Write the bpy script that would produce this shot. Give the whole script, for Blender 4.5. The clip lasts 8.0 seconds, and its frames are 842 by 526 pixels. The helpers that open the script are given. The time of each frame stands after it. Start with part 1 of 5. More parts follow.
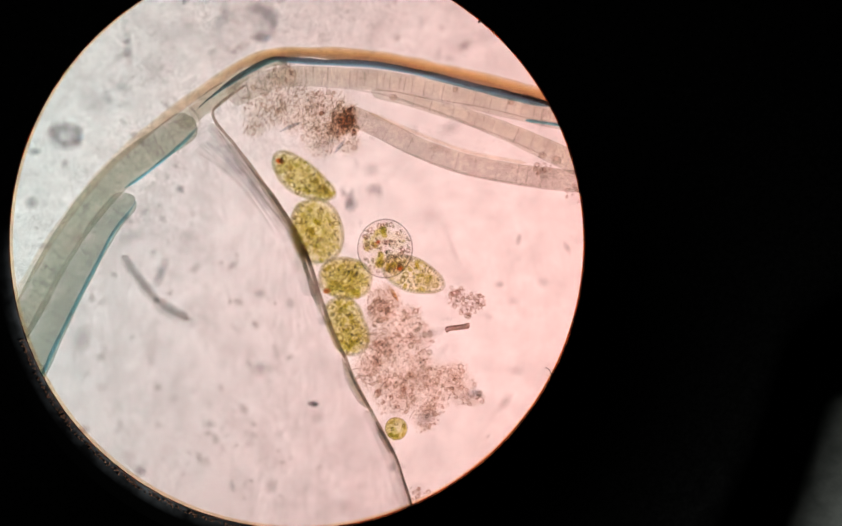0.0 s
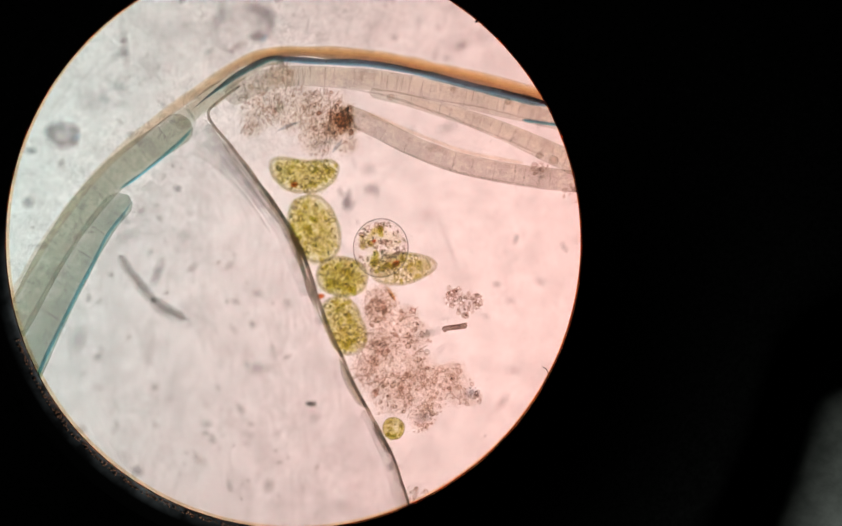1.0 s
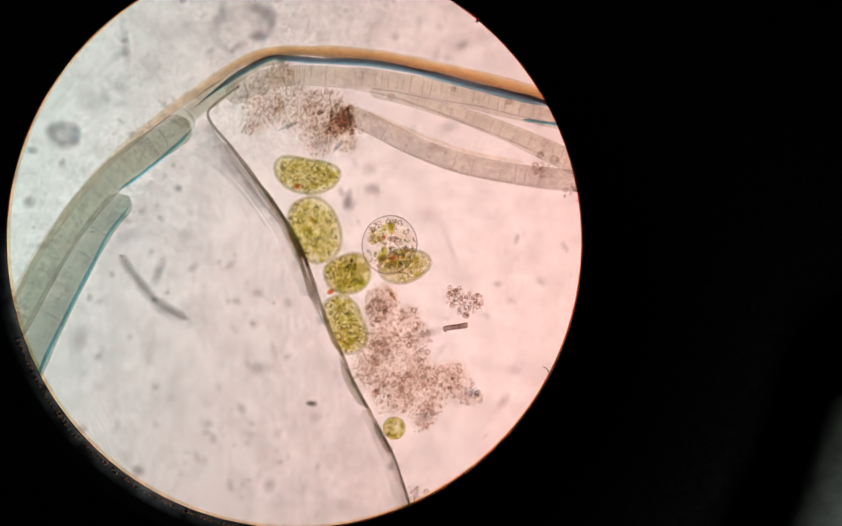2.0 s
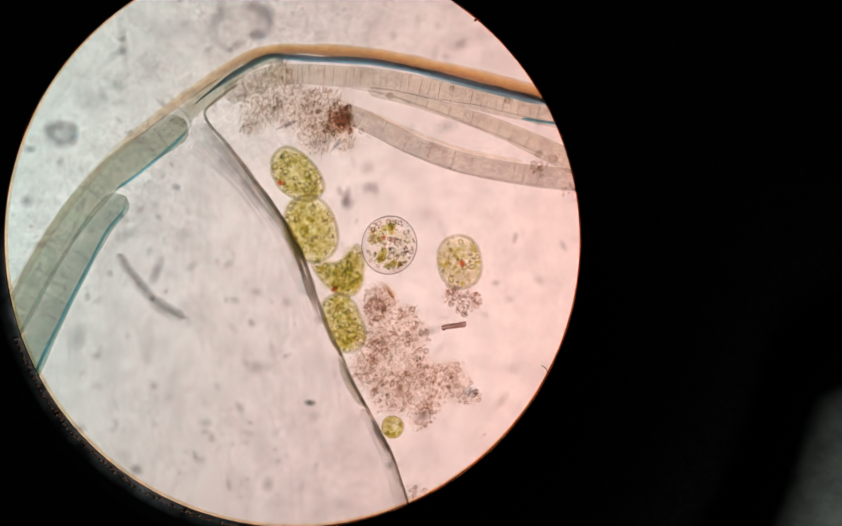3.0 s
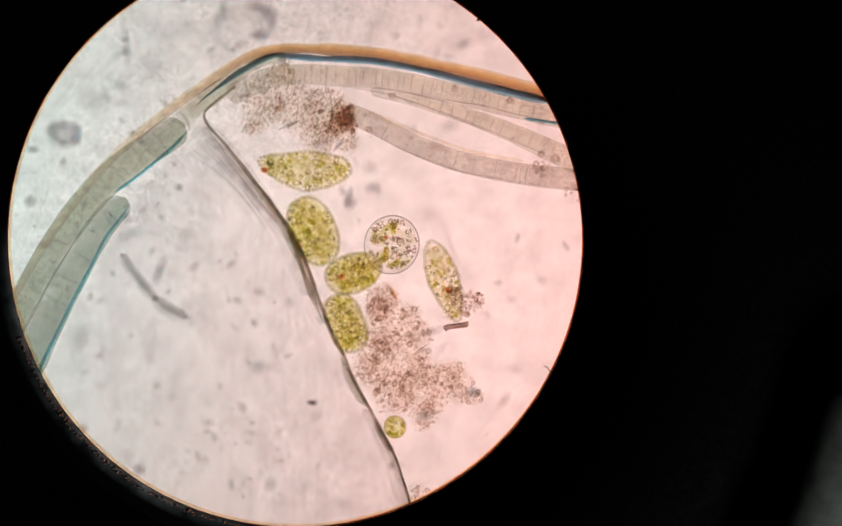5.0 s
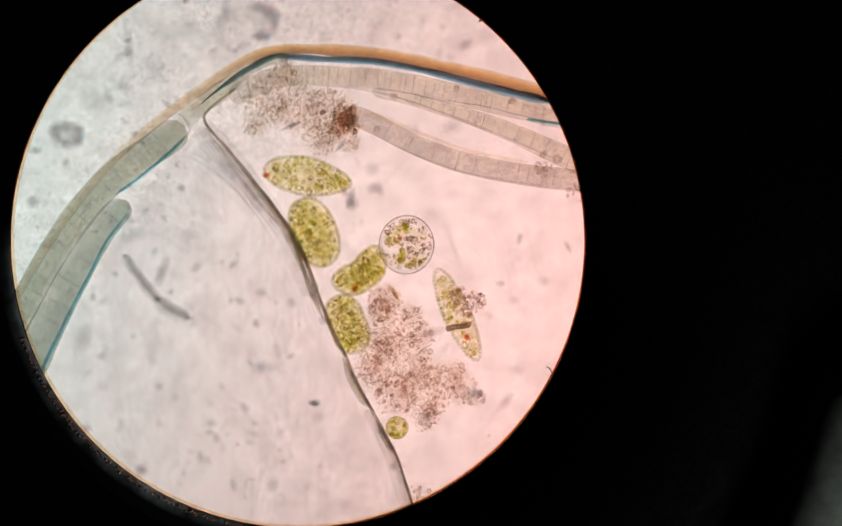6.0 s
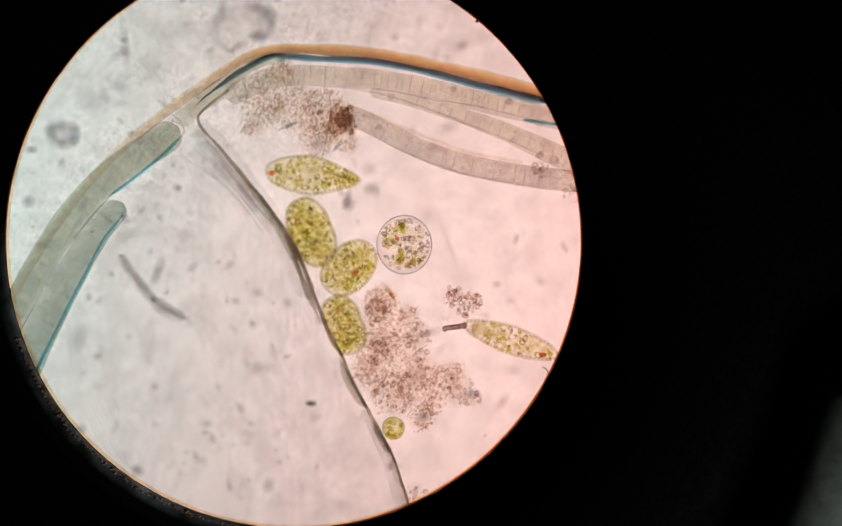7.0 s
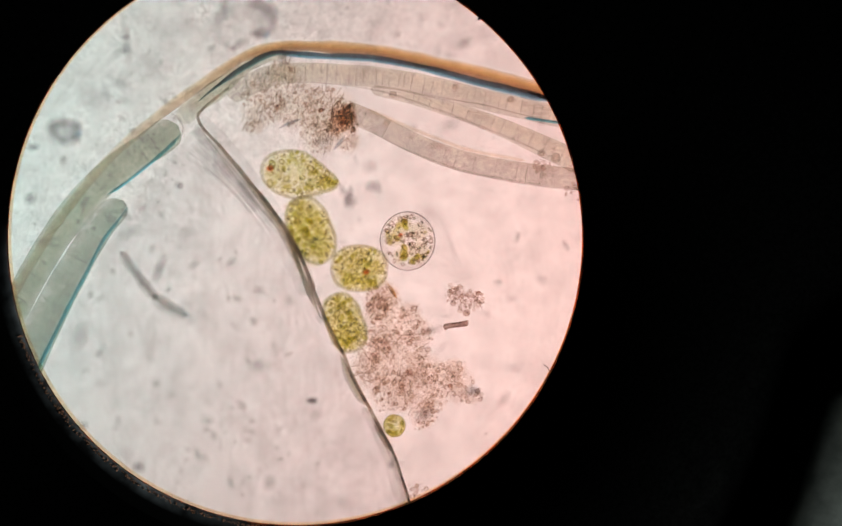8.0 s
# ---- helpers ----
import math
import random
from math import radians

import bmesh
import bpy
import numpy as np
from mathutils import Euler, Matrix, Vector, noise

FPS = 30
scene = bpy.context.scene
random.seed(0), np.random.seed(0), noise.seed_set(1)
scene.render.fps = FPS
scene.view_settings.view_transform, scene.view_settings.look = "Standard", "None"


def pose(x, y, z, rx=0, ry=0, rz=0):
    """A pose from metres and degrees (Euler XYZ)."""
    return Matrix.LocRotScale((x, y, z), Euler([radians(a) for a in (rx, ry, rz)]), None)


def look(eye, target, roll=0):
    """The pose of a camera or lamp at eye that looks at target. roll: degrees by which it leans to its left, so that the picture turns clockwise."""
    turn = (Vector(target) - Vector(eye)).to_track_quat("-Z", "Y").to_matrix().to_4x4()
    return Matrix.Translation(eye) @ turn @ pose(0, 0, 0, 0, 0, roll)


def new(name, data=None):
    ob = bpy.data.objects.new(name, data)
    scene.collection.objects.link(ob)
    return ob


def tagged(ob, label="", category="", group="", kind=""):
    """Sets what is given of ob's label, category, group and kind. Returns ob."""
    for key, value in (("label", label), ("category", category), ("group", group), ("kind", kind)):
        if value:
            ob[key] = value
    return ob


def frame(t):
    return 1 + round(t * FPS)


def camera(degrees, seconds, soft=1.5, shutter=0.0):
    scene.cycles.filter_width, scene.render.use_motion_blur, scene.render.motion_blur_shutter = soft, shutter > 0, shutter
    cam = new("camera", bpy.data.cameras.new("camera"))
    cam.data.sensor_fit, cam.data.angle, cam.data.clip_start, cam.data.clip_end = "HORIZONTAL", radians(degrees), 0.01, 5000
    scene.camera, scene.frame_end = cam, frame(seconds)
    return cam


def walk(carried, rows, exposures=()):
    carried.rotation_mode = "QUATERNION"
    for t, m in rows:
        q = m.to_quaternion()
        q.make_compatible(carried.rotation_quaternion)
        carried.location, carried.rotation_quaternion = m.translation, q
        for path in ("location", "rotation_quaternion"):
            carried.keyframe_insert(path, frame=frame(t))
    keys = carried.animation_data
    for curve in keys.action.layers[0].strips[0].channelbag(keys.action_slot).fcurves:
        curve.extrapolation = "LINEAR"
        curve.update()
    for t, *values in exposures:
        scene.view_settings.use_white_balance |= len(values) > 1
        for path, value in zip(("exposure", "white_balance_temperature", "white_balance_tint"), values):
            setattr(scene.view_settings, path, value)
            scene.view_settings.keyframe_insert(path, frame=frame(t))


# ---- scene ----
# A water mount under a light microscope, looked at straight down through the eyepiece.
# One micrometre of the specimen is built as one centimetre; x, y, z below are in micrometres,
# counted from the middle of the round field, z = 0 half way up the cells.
U = 0.01
SLIDE = -20.0   # top of the glass slide


def aim(tilt, pan, roll):
    return pose(0.926, -0.156, 4.685, tilt, pan, roll)


cam = camera(67.6, 8.0, soft=1.45)
walk(cam, [
    (0, aim(0.000, 0.000, 0.00)),
    (0.5, aim(0.000, -0.113, 0.00)),
    (1, aim(-0.020, -0.240, 0.00)),
    (1.5, aim(-0.015, -0.127, 0.02)),
    (3, aim(-0.142, -0.318, 0.00)),
    (3.5, aim(-0.113, -0.313, 0.00)),
    (4, aim(-0.122, -0.220, 0.02)),
    (4.5, aim(-0.147, -0.137, 0.00)),
    (6, aim(-0.078, 0.078, 0.02)),
    (6.5, aim(-0.024, 0.323, 0.08)),
    (7, aim(-0.044, -0.230, 0.10)),
    (7.5, aim(-0.015, -0.068, 0.09)),
    (8, aim(-0.245, -0.108, 0.20)),
], exposures=[
    (0.0, 0.04, 6600, 12.5), (0.5, 0.03, 6560, 9.5), (1.5, 0.04, 6500, 6.5), (3.0, -0.04, 6500, 4), (3.5, -0.01, 6500, 7), (4.0, 0.04, 6480, 6),
    (4.5, 0.05, 6480, 6.5), (6.0, 0.04, 6500, 8), (6.5, 0.03, 6500, 7), (7.0, 0.0, 6450, 5), (7.5, -0.07, 6400, 5), (8.0, -0.01, 6350, 3),
])

# ---- world and light ----
world = bpy.data.worlds.new("dark_room")
scene.world = world
world.use_nodes = True
world.node_tree.nodes["Background"].inputs["Color"].default_value = (0.55, 0.58, 0.6, 1)
world.node_tree.nodes["Background"].inputs["Strength"].default_value = 0.004


def area(name, x, y, z, target, size, power, colour):
    data = bpy.data.lights.new(name, "AREA")
    data.shape, data.size, data.energy, data.color = "DISK", size * U, power, colour
    ob = new(name, data)
    ob.matrix_world = look((x * U, y * U, z * U), [c * U for c in target])
    return ob


# the illuminator under the stage: a cool and a warm filament side of one lamp house
area("illuminator_cool", -440, 45, -605, (-170, 20, -60), 270, 556, (0.55, 1.0, 0.97))
area("illuminator_warm", 226, -52, -605, (118, -38, -60), 466, 430, (1.0, 0.497, 0.452))
# fill lamp added above the eyepiece to light the eyecup flap and the bevel
fill_lamp = area("room_window", 520, -480, 380, (330, -260, 70), 160, 250, (0.95, 1.0, 0.95))
fill_lamp.data.spread = radians(120)
scene.cycles.transparent_max_bounces = 64


# ---- materials ----
class Mat:
    """A node material: a short way to add nodes and wires."""

    def __init__(self, name):
        self.m = bpy.data.materials.new(name)
        self.m.use_nodes = True
        self.t = self.m.node_tree
        self.t.nodes.clear()
        self.out = self.t.nodes.new("ShaderNodeOutputMaterial")
        self.coords = self.t.nodes.new("ShaderNodeTexCoord")

    def add(self, kind, **values):
        n = self.t.nodes.new(kind)
        for key, value in values.items():
            n.inputs[key.replace("_", " ")].default_value = value
        return n

    def wire(self, a, b):
        self.t.links.new(a, b)

    def noise(self, scale, detail=4.0, stretch=(1, 1, 1), distortion=0.0, unit=False):
        """unit: on a unit mesh; otherwise the scale counts per thousand micrometres."""
        scale = scale if unit else scale * 0.001 / U
        mp = self.add("ShaderNodeMapping", Scale=stretch)
        self.wire(self.coords.outputs["Object"], mp.inputs["Vector"])
        n = self.add("ShaderNodeTexNoise", Scale=scale, Detail=detail, Roughness=0.6, Distortion=distortion)
        self.wire(mp.outputs["Vector"], n.inputs["Vector"])
        return n.outputs["Fac"]

    def ramp(self, fac, *stops):
        n = self.t.nodes.new("ShaderNodeValToRGB")
        e = n.color_ramp.elements
        while len(e) < len(stops):
            e.new(0.5)
        for k, (at, c) in enumerate(stops):
            e[k].position, e[k].color = at, (*c, 1)
        self.wire(fac, n.inputs["Fac"])
        return n.outputs["Color"]

    def cells(self, size, distort):
        """Packed grains on a unit mesh: the distance to the nearest joint, and a random value for each grain."""
        flat = self.add("ShaderNodeMapping", Scale=(1, 1, 0))
        self.wire(self.coords.outputs["Object"], flat.inputs["Vector"])
        n = self.add("ShaderNodeTexNoise", Scale=size * 0.6, Detail=2.0)
        self.wire(flat.outputs["Vector"], n.inputs["Vector"])
        push = self.t.nodes.new("ShaderNodeVectorMath")
        push.operation = "MULTIPLY_ADD"
        push.inputs[1].default_value = (distort, distort, 0)
        self.wire(n.outputs["Color"], push.inputs[0])
        self.wire(flat.outputs["Vector"], push.inputs[2])
        out = []
        for feature, sock in (("DISTANCE_TO_EDGE", "Distance"), ("F1", "Color")):
            v = self.add("ShaderNodeTexVoronoi", Scale=size)
            v.feature = feature
            self.wire(push.outputs[0], v.inputs["Vector"])
            out.append(v.outputs[sock])
        sep = self.t.nodes.new("ShaderNodeSeparateXYZ")
        self.wire(out[1], sep.inputs[0])
        return out[0], sep.outputs[0]

    def upper_half(self):
        """1 on the upper half of a unit mesh, 0 on the lower."""
        split = self.t.nodes.new("ShaderNodeSeparateXYZ")
        self.wire(self.coords.outputs["Object"], split.inputs[0])
        return self.ramp(self.math("ADD", self.math("MULTIPLY", split.outputs[2], 5.0), 0.5), (0.0, (0, 0, 0)), (1.0, (1, 1, 1)))

    def math(self, op, a, b):
        n = self.t.nodes.new("ShaderNodeMath")
        n.operation = op
        for k, v in enumerate((a, b)):
            if isinstance(v, (int, float)):
                n.inputs[k].default_value = v
            else:
                self.wire(v, n.inputs[k])
        return n.outputs[0]

    def blend(self, fac, a, b):
        n = self.t.nodes.new("ShaderNodeMix")
        n.data_type, n.blend_type = "RGBA", "MIX"
        for sock, v in ((n.inputs[0], fac), (n.inputs[6], a), (n.inputs[7], b)):
            if isinstance(v, (int, float)):
                sock.default_value = v
            elif isinstance(v, tuple):
                sock.default_value = (*v, 1)
            else:
                self.wire(v, sock)
        return n.outputs[2]

    def multiply(self, a, b):
        n = self.t.nodes.new("ShaderNodeMix")
        n.data_type, n.blend_type = "RGBA", "MULTIPLY"
        n.inputs[0].default_value = 1.0
        self.wire(a, n.inputs[6])
        self.wire(b, n.inputs[7])
        return n.outputs[2]

    def shader_mix(self, fac, a, b):
        n = self.t.nodes.new("ShaderNodeMixShader")
        if isinstance(fac, (int, float)):
            n.inputs[0].default_value = fac
        else:
            self.wire(fac, n.inputs[0])
        self.wire(a, n.inputs[1])
        self.wire(b, n.inputs[2])
        return n.outputs[0]

    def bump(self, height, strength, distance):
        n = self.add("ShaderNodeBump", Strength=strength, Distance=distance)
        self.wire(height, n.inputs["Height"])
        return n.outputs["Normal"]

    def end(self, shader):
        self.wire(shader, self.out.inputs["Surface"])
        return self.m


def soak(m, colour, grain_scale, grain, stretch=(1, 1, 1), unit=False):
    """Ends a material that lets the light through and takes its tint from it, with a fine and a wide unevenness."""
    fine = m.ramp(m.noise(grain_scale, 2.0 if unit else 4.0, stretch, 0.0, unit), (0.3, (1 - grain,) * 3), (0.62, (1, 1, 1)))
    colour = m.multiply(colour, fine)
    if not unit:
        colour = m.multiply(colour, m.ramp(m.noise(grain_scale * 0.2, 2.0, stretch), (0.3, (1 - 0.6 * grain,) * 3), (0.65, (1, 1, 1))))
    pas = m.add("ShaderNodeBsdfTransparent")
    m.wire(colour, pas.inputs["Color"])
    return m.end(pas.outputs[0])


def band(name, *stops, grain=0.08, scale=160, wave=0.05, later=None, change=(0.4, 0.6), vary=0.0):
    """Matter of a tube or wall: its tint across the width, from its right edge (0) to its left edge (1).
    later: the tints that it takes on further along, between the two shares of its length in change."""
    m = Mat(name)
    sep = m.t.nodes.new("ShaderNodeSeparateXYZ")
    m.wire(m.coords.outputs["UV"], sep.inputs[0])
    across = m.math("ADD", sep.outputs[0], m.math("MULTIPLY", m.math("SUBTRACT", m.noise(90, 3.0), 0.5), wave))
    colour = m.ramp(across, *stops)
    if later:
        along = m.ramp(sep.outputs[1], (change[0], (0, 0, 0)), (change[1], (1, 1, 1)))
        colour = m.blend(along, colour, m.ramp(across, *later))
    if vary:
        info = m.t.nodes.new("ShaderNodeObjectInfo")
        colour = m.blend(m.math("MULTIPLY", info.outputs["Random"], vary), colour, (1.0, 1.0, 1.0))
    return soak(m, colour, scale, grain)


def shell(name, core, rim, scale=2.0, grain=0.10, start=0.50, crest=0.80, fade=0.99, vary=0.0, loose=False, ragged=0.0):
    """A hollow or lens-like grain: its wall is seen edge-on at the outline, so the rim soaks up more light than the core."""
    m = Mat(name)
    flat = m.add("ShaderNodeMapping", Scale=(1, 1, 0))
    m.wire(m.coords.outputs["UV" if loose else "Object"], flat.inputs["Vector"])
    length = m.t.nodes.new("ShaderNodeVectorMath")
    length.operation = "LENGTH"
    m.wire(flat.outputs["Vector"], length.inputs[0])
    rag = m.math("MULTIPLY", m.math("SUBTRACT", m.noise(300 if loose else 1.4, 2.0, unit=not loose), 0.5), ragged)
    colour = m.ramp(m.math("ADD", length.outputs["Value"], rag), (0.0, core), (start, core), (crest, rim), (crest + 0.6 * (fade - crest), rim), (fade, (0.97, 0.97, 0.97)))
    if vary:
        info = m.t.nodes.new("ShaderNodeNewGeometry" if loose else "ShaderNodeObjectInfo")
        chance = info.outputs["Random Per Island" if loose else "Random"]
        colour = m.blend(m.math("MULTIPLY", chance, vary), colour, m.multiply(colour, colour))
    return soak(m, colour, scale, grain, unit=not loose)


def haze(name, tint, scale, ragged=0.5, core=0.15, middle=0.62, grit=0.0, deep=(1, 1, 1), vary=0.0):
    """A soft lens of matter, thick in the middle and thinning to nothing at its edge: it only absorbs."""
    m = Mat(name)
    flat = m.add("ShaderNodeMapping", Scale=(1, 1, 0))
    m.wire(m.coords.outputs["Object"], flat.inputs["Vector"])
    length = m.t.nodes.new("ShaderNodeVectorMath")
    length.operation = "LENGTH"
    m.wire(flat.outputs["Vector"], length.inputs[0])
    rag = m.math("MULTIPLY", m.math("SUBTRACT", m.noise(scale, 4.0, unit=True), 0.5), ragged)
    r = m.math("ADD", length.outputs["Value"], rag)
    thick = m.ramp(r, (core, (1, 1, 1)), (middle, (0.42, 0.42, 0.42)), (0.97, (0, 0, 0)))
    colour = m.blend(0.0, tint, tint)
    if grit:
        joint, chance = m.cells(grit, 0.3)
        bright = m.math("MULTIPLY", m.ramp(joint, (0.03, (0, 0, 0)), (0.17, (1, 1, 1))), m.ramp(chance, (0.15, (0.2, 0.2, 0.2)), (0.6, (1, 1, 1))))
        colour = m.blend(m.upper_half(), colour, m.blend(bright, deep, (1.0, 1.0, 1.0)))
    if vary:
        info = m.t.nodes.new("ShaderNodeObjectInfo")
        colour = m.blend(m.math("MULTIPLY", info.outputs["Random"], vary), colour, (1.0, 1.0, 1.0))
    pas = m.add("ShaderNodeBsdfTransparent")
    m.wire(m.blend(thick, (1.0, 1.0, 1.0), colour), pas.inputs["Color"])
    return m.end(pas.outputs[0])


def plain(name, a, b, scale, rough, metal=0.0, relief=0.3, shine=0.5):
    m = Mat(name)
    grain = m.noise(scale, 6.0)
    p = m.add("ShaderNodeBsdfPrincipled", Roughness=rough, Metallic=metal)
    p.inputs["Specular IOR Level"].default_value = shine
    m.wire(m.ramp(grain, (0.35, a), (0.65, b)), p.inputs["Base Color"])
    m.wire(m.ramp(m.noise(scale * 0.3), (0.3, (rough * 0.8,) * 3), (0.7, (min(1, rough * 1.2),) * 3)), p.inputs["Roughness"])
    m.wire(m.bump(grain, relief, U), p.inputs["Normal"])
    return m.end(p.outputs[0])


def wrinkles(m, scale, width, depth, stretch=(1, 1, 1)):
    """Thin wavy lines: where a cloudy field passes its middle value."""
    ridge = m.math("ABSOLUTE", m.math("SUBTRACT", m.noise(scale, 2.5, stretch, 0.8), 0.5), 0)
    return m.ramp(ridge, (0.0, (1 - depth,) * 3), (width, (1, 1, 1)))


def water_film(name, stretch, lines, mottle, tint, side=False):
    """Clear matter with faint grime, wrinkles and mottling, as thick as it looks."""
    m = Mat(name)
    where = m.ramp(m.noise(16, 3.0), (0.40, (0, 0, 0)), (0.62, (1, 1, 1)))
    a = m.ramp(m.noise(85, 4.0, stretch, 0.6), (0.32, (1 - mottle,) * 3), (0.55, (1, 1, 1)))
    b = m.ramp(m.noise(45, 4.0, stretch), (0.30, (1 - 0.8 * mottle,) * 3), (0.60, (1, 1, 1)))
    c = m.blend(where, wrinkles(m, 70, 0.035, lines, stretch), wrinkles(m, 110, 0.05, lines * 0.4, stretch))
    if side:
        # the grime has settled above the filaments
        sep = m.t.nodes.new("ShaderNodeSeparateXYZ")
        m.wire(m.coords.outputs["Object"], sep.inputs[0])
        up = m.math("SUBTRACT", sep.outputs[1], m.math("MULTIPLY", sep.outputs[0], 0.8))
        share = m.ramp(m.math("MULTIPLY", up, 0.25), (0.12, (0.25, 0.25, 0.25)), (0.32, (1, 1, 1)))
        c = m.blend(share, (1.0, 1.0, 1.0), c)
        a = m.blend(share, (0.99, 0.99, 0.99), a)
    flat = m.blend(0.0, tint, tint)
    # faint round interference fringes, painted into the film's tint in patches
    mx, my, gap, deep = (22.1, -51.1, 5.6, 0.988) if side else (45.0, -40.0, 9.0, 0.974)
    mp = m.add("ShaderNodeMapping", Location=(-mx * U, -my * U, 0))
    m.wire(m.coords.outputs["Object"], mp.inputs["Vector"])
    wave = m.add("ShaderNodeTexWave", Scale=gap, Distortion=2.2 if side else 5.0, Detail=3.0)
    wave.wave_type, wave.rings_direction = "RINGS", "Z"
    m.wire(mp.outputs["Vector"], wave.inputs["Vector"])
    patch = m.ramp(m.noise(9, 2.0), (0.40, (0.15, 0.15, 0.15)), (0.60, (1, 1, 1)))
    flat = m.multiply(flat, m.blend(patch, (0.99, 0.99, 0.99), m.ramp(wave.outputs["Fac"], (0.2, (deep,) * 3), (0.8, (1, 1, 1)))))
    # fine grit
    flat = m.multiply(flat, m.ramp(m.noise(330, 3.0, stretch), (0.34, (0.965, 0.965, 0.965)), (0.52, (1, 1, 1))))
    pas = m.add("ShaderNodeBsdfTransparent")
    m.wire(m.multiply(m.multiply(m.multiply(a, b), c), flat), pas.inputs["Color"])
    gloss = m.add("ShaderNodeBsdfGlossy", Roughness=0.05)
    fres = m.add("ShaderNodeFresnel", IOR=1.2)
    return m.end(m.shader_mix(m.math("MULTIPLY", fres.outputs[0], 0.3), pas.outputs[0], gloss.outputs[0]))


def opal():
    m = Mat("opal_glass")
    t = m.add("ShaderNodeBsdfTranslucent")
    m.wire(m.ramp(m.noise(14, 4.0), (0.3, (0.90, 0.90, 0.90)), (0.7, (0.95, 0.95, 0.95))), t.inputs["Color"])
    return m.end(t.outputs[0])


SLIDE_GLASS = water_film("slide_glass", (1, 1, 1), 0.14, 0.095, (0.99, 0.99, 0.99), True)
OPAL = opal()
BLACK = plain("blackened_metal", (0.0003, 0.0003, 0.0003), (0.0009, 0.0009, 0.0009), 300, 0.8, shine=0.006)
LAMP_HOUSE = plain("lamp_house_paint", (0.02, 0.02, 0.02), (0.04, 0.04, 0.04), 40, 0.8)


def glow_edged(name):
    """Black metal with a dim speckled glow painted along its inner edge."""
    m = Mat(name)
    sep = m.t.nodes.new("ShaderNodeSeparateXYZ")
    m.wire(m.coords.outputs["UV"], sep.inputs[0])
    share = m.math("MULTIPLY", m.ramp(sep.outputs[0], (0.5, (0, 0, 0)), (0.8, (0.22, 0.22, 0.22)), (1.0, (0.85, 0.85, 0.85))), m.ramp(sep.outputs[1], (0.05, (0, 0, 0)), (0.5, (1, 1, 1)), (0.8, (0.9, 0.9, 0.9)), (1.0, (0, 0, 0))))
    glow_tone = m.ramp(m.noise(55, 3.0), (0.36, (0.06, 0.06, 0.066)), (0.7, (0.44, 0.47, 0.52)))
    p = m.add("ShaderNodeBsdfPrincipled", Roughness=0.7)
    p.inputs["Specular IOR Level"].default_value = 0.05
    m.wire(m.blend(share, (0.001, 0.001, 0.001), glow_tone), p.inputs["Base Color"])
    m.wire(m.bump(m.noise(120, 4.0), 0.2, U), p.inputs["Normal"])
    return m.end(p.outputs[0])


SATIN = glow_edged("dusty_black_metal")
GRIME = plain("reddish_grime", (0.10, 0.045, 0.028), (0.42, 0.22, 0.15), 260, 0.8, shine=0.1)
RUBBER = plain("black_rubber", (0.022, 0.024, 0.022), (0.04, 0.043, 0.04), 90, 0.8, shine=0.2)
AMBER = band("amber_edge", (0.0, (0.90, 0.66, 0.45)), (1.0, (0.90, 0.66, 0.45)), grain=0.1, scale=60)
PEACH = band("peach_edge", (0.0, (1.0, 0.90, 0.76)), (1.0, (1.0, 0.90, 0.76)), grain=0.06, scale=60)
RUST = band("rust_edge", (0.0, (0.52, 0.26, 0.17)), (1.0, (0.52, 0.26, 0.17)), grain=0.2, scale=120)
FILAMENT = band("filament_wall", (0.0, (0.90, 0.92, 0.91)), (0.06, (0.765, 0.775, 0.705)), (0.5, (0.765, 0.775, 0.705)), (0.85, (0.76, 0.78, 0.72)), (1.0, (0.93, 0.93, 0.90)), grain=0.11, scale=330)
FILAMENT_WARM = band("blunt_filament_wall", (0.0, (0.84, 0.88, 0.87)), (0.10, (0.70, 0.73, 0.68)), (0.6, (0.735, 0.76, 0.71)), (0.85, (0.78, 0.80, 0.755)), (1.0, (0.90, 0.905, 0.88)), grain=0.11, scale=330)
FILAMENT_PALE = band("pale_filament_wall", (0.0, (0.95, 0.945, 0.92)), (0.5, (0.96, 0.95, 0.915)), (1.0, (0.97, 0.96, 0.93)), grain=0.13, scale=480, change=(0.06, 0.26), later=((0.0, (0.96, 0.96, 0.95)), (0.08, (0.935, 0.912, 0.868)), (0.5, (0.95, 0.922, 0.862)), (0.9, (0.92, 0.882, 0.804)), (1.0, (0.95, 0.96, 0.95))))
LAYER = band("thin_inner_layer", (0.0, (0.97, 0.97, 0.96)), (0.2, (0.94, 0.94, 0.91)), (0.8, (0.935, 0.93, 0.895)), (1.0, (0.97, 0.97, 0.96)), grain=0.04, change=(0.05, 0.30), later=((0.0, (0.98, 0.98, 0.97)), (0.12, (0.84, 0.84, 0.775)), (0.6, (0.81, 0.795, 0.72)), (0.9, (0.83, 0.80, 0.72)), (1.0, (0.93, 0.91, 0.87))))
FILAMENT_PINK = band("pink_filament_wall", (0.0, (0.95, 0.95, 0.94)), (0.08, (0.905, 0.875, 0.845)), (0.5, (0.925, 0.895, 0.86)), (0.9, (0.90, 0.86, 0.812)), (1.0, (0.97, 0.95, 0.92)), grain=0.16, scale=480)
SEPTUM = band("cross_wall", (0.0, (0.993, 0.992, 0.989)), (1.0, (0.993, 0.992, 0.989)), grain=0.06, vary=1.0)
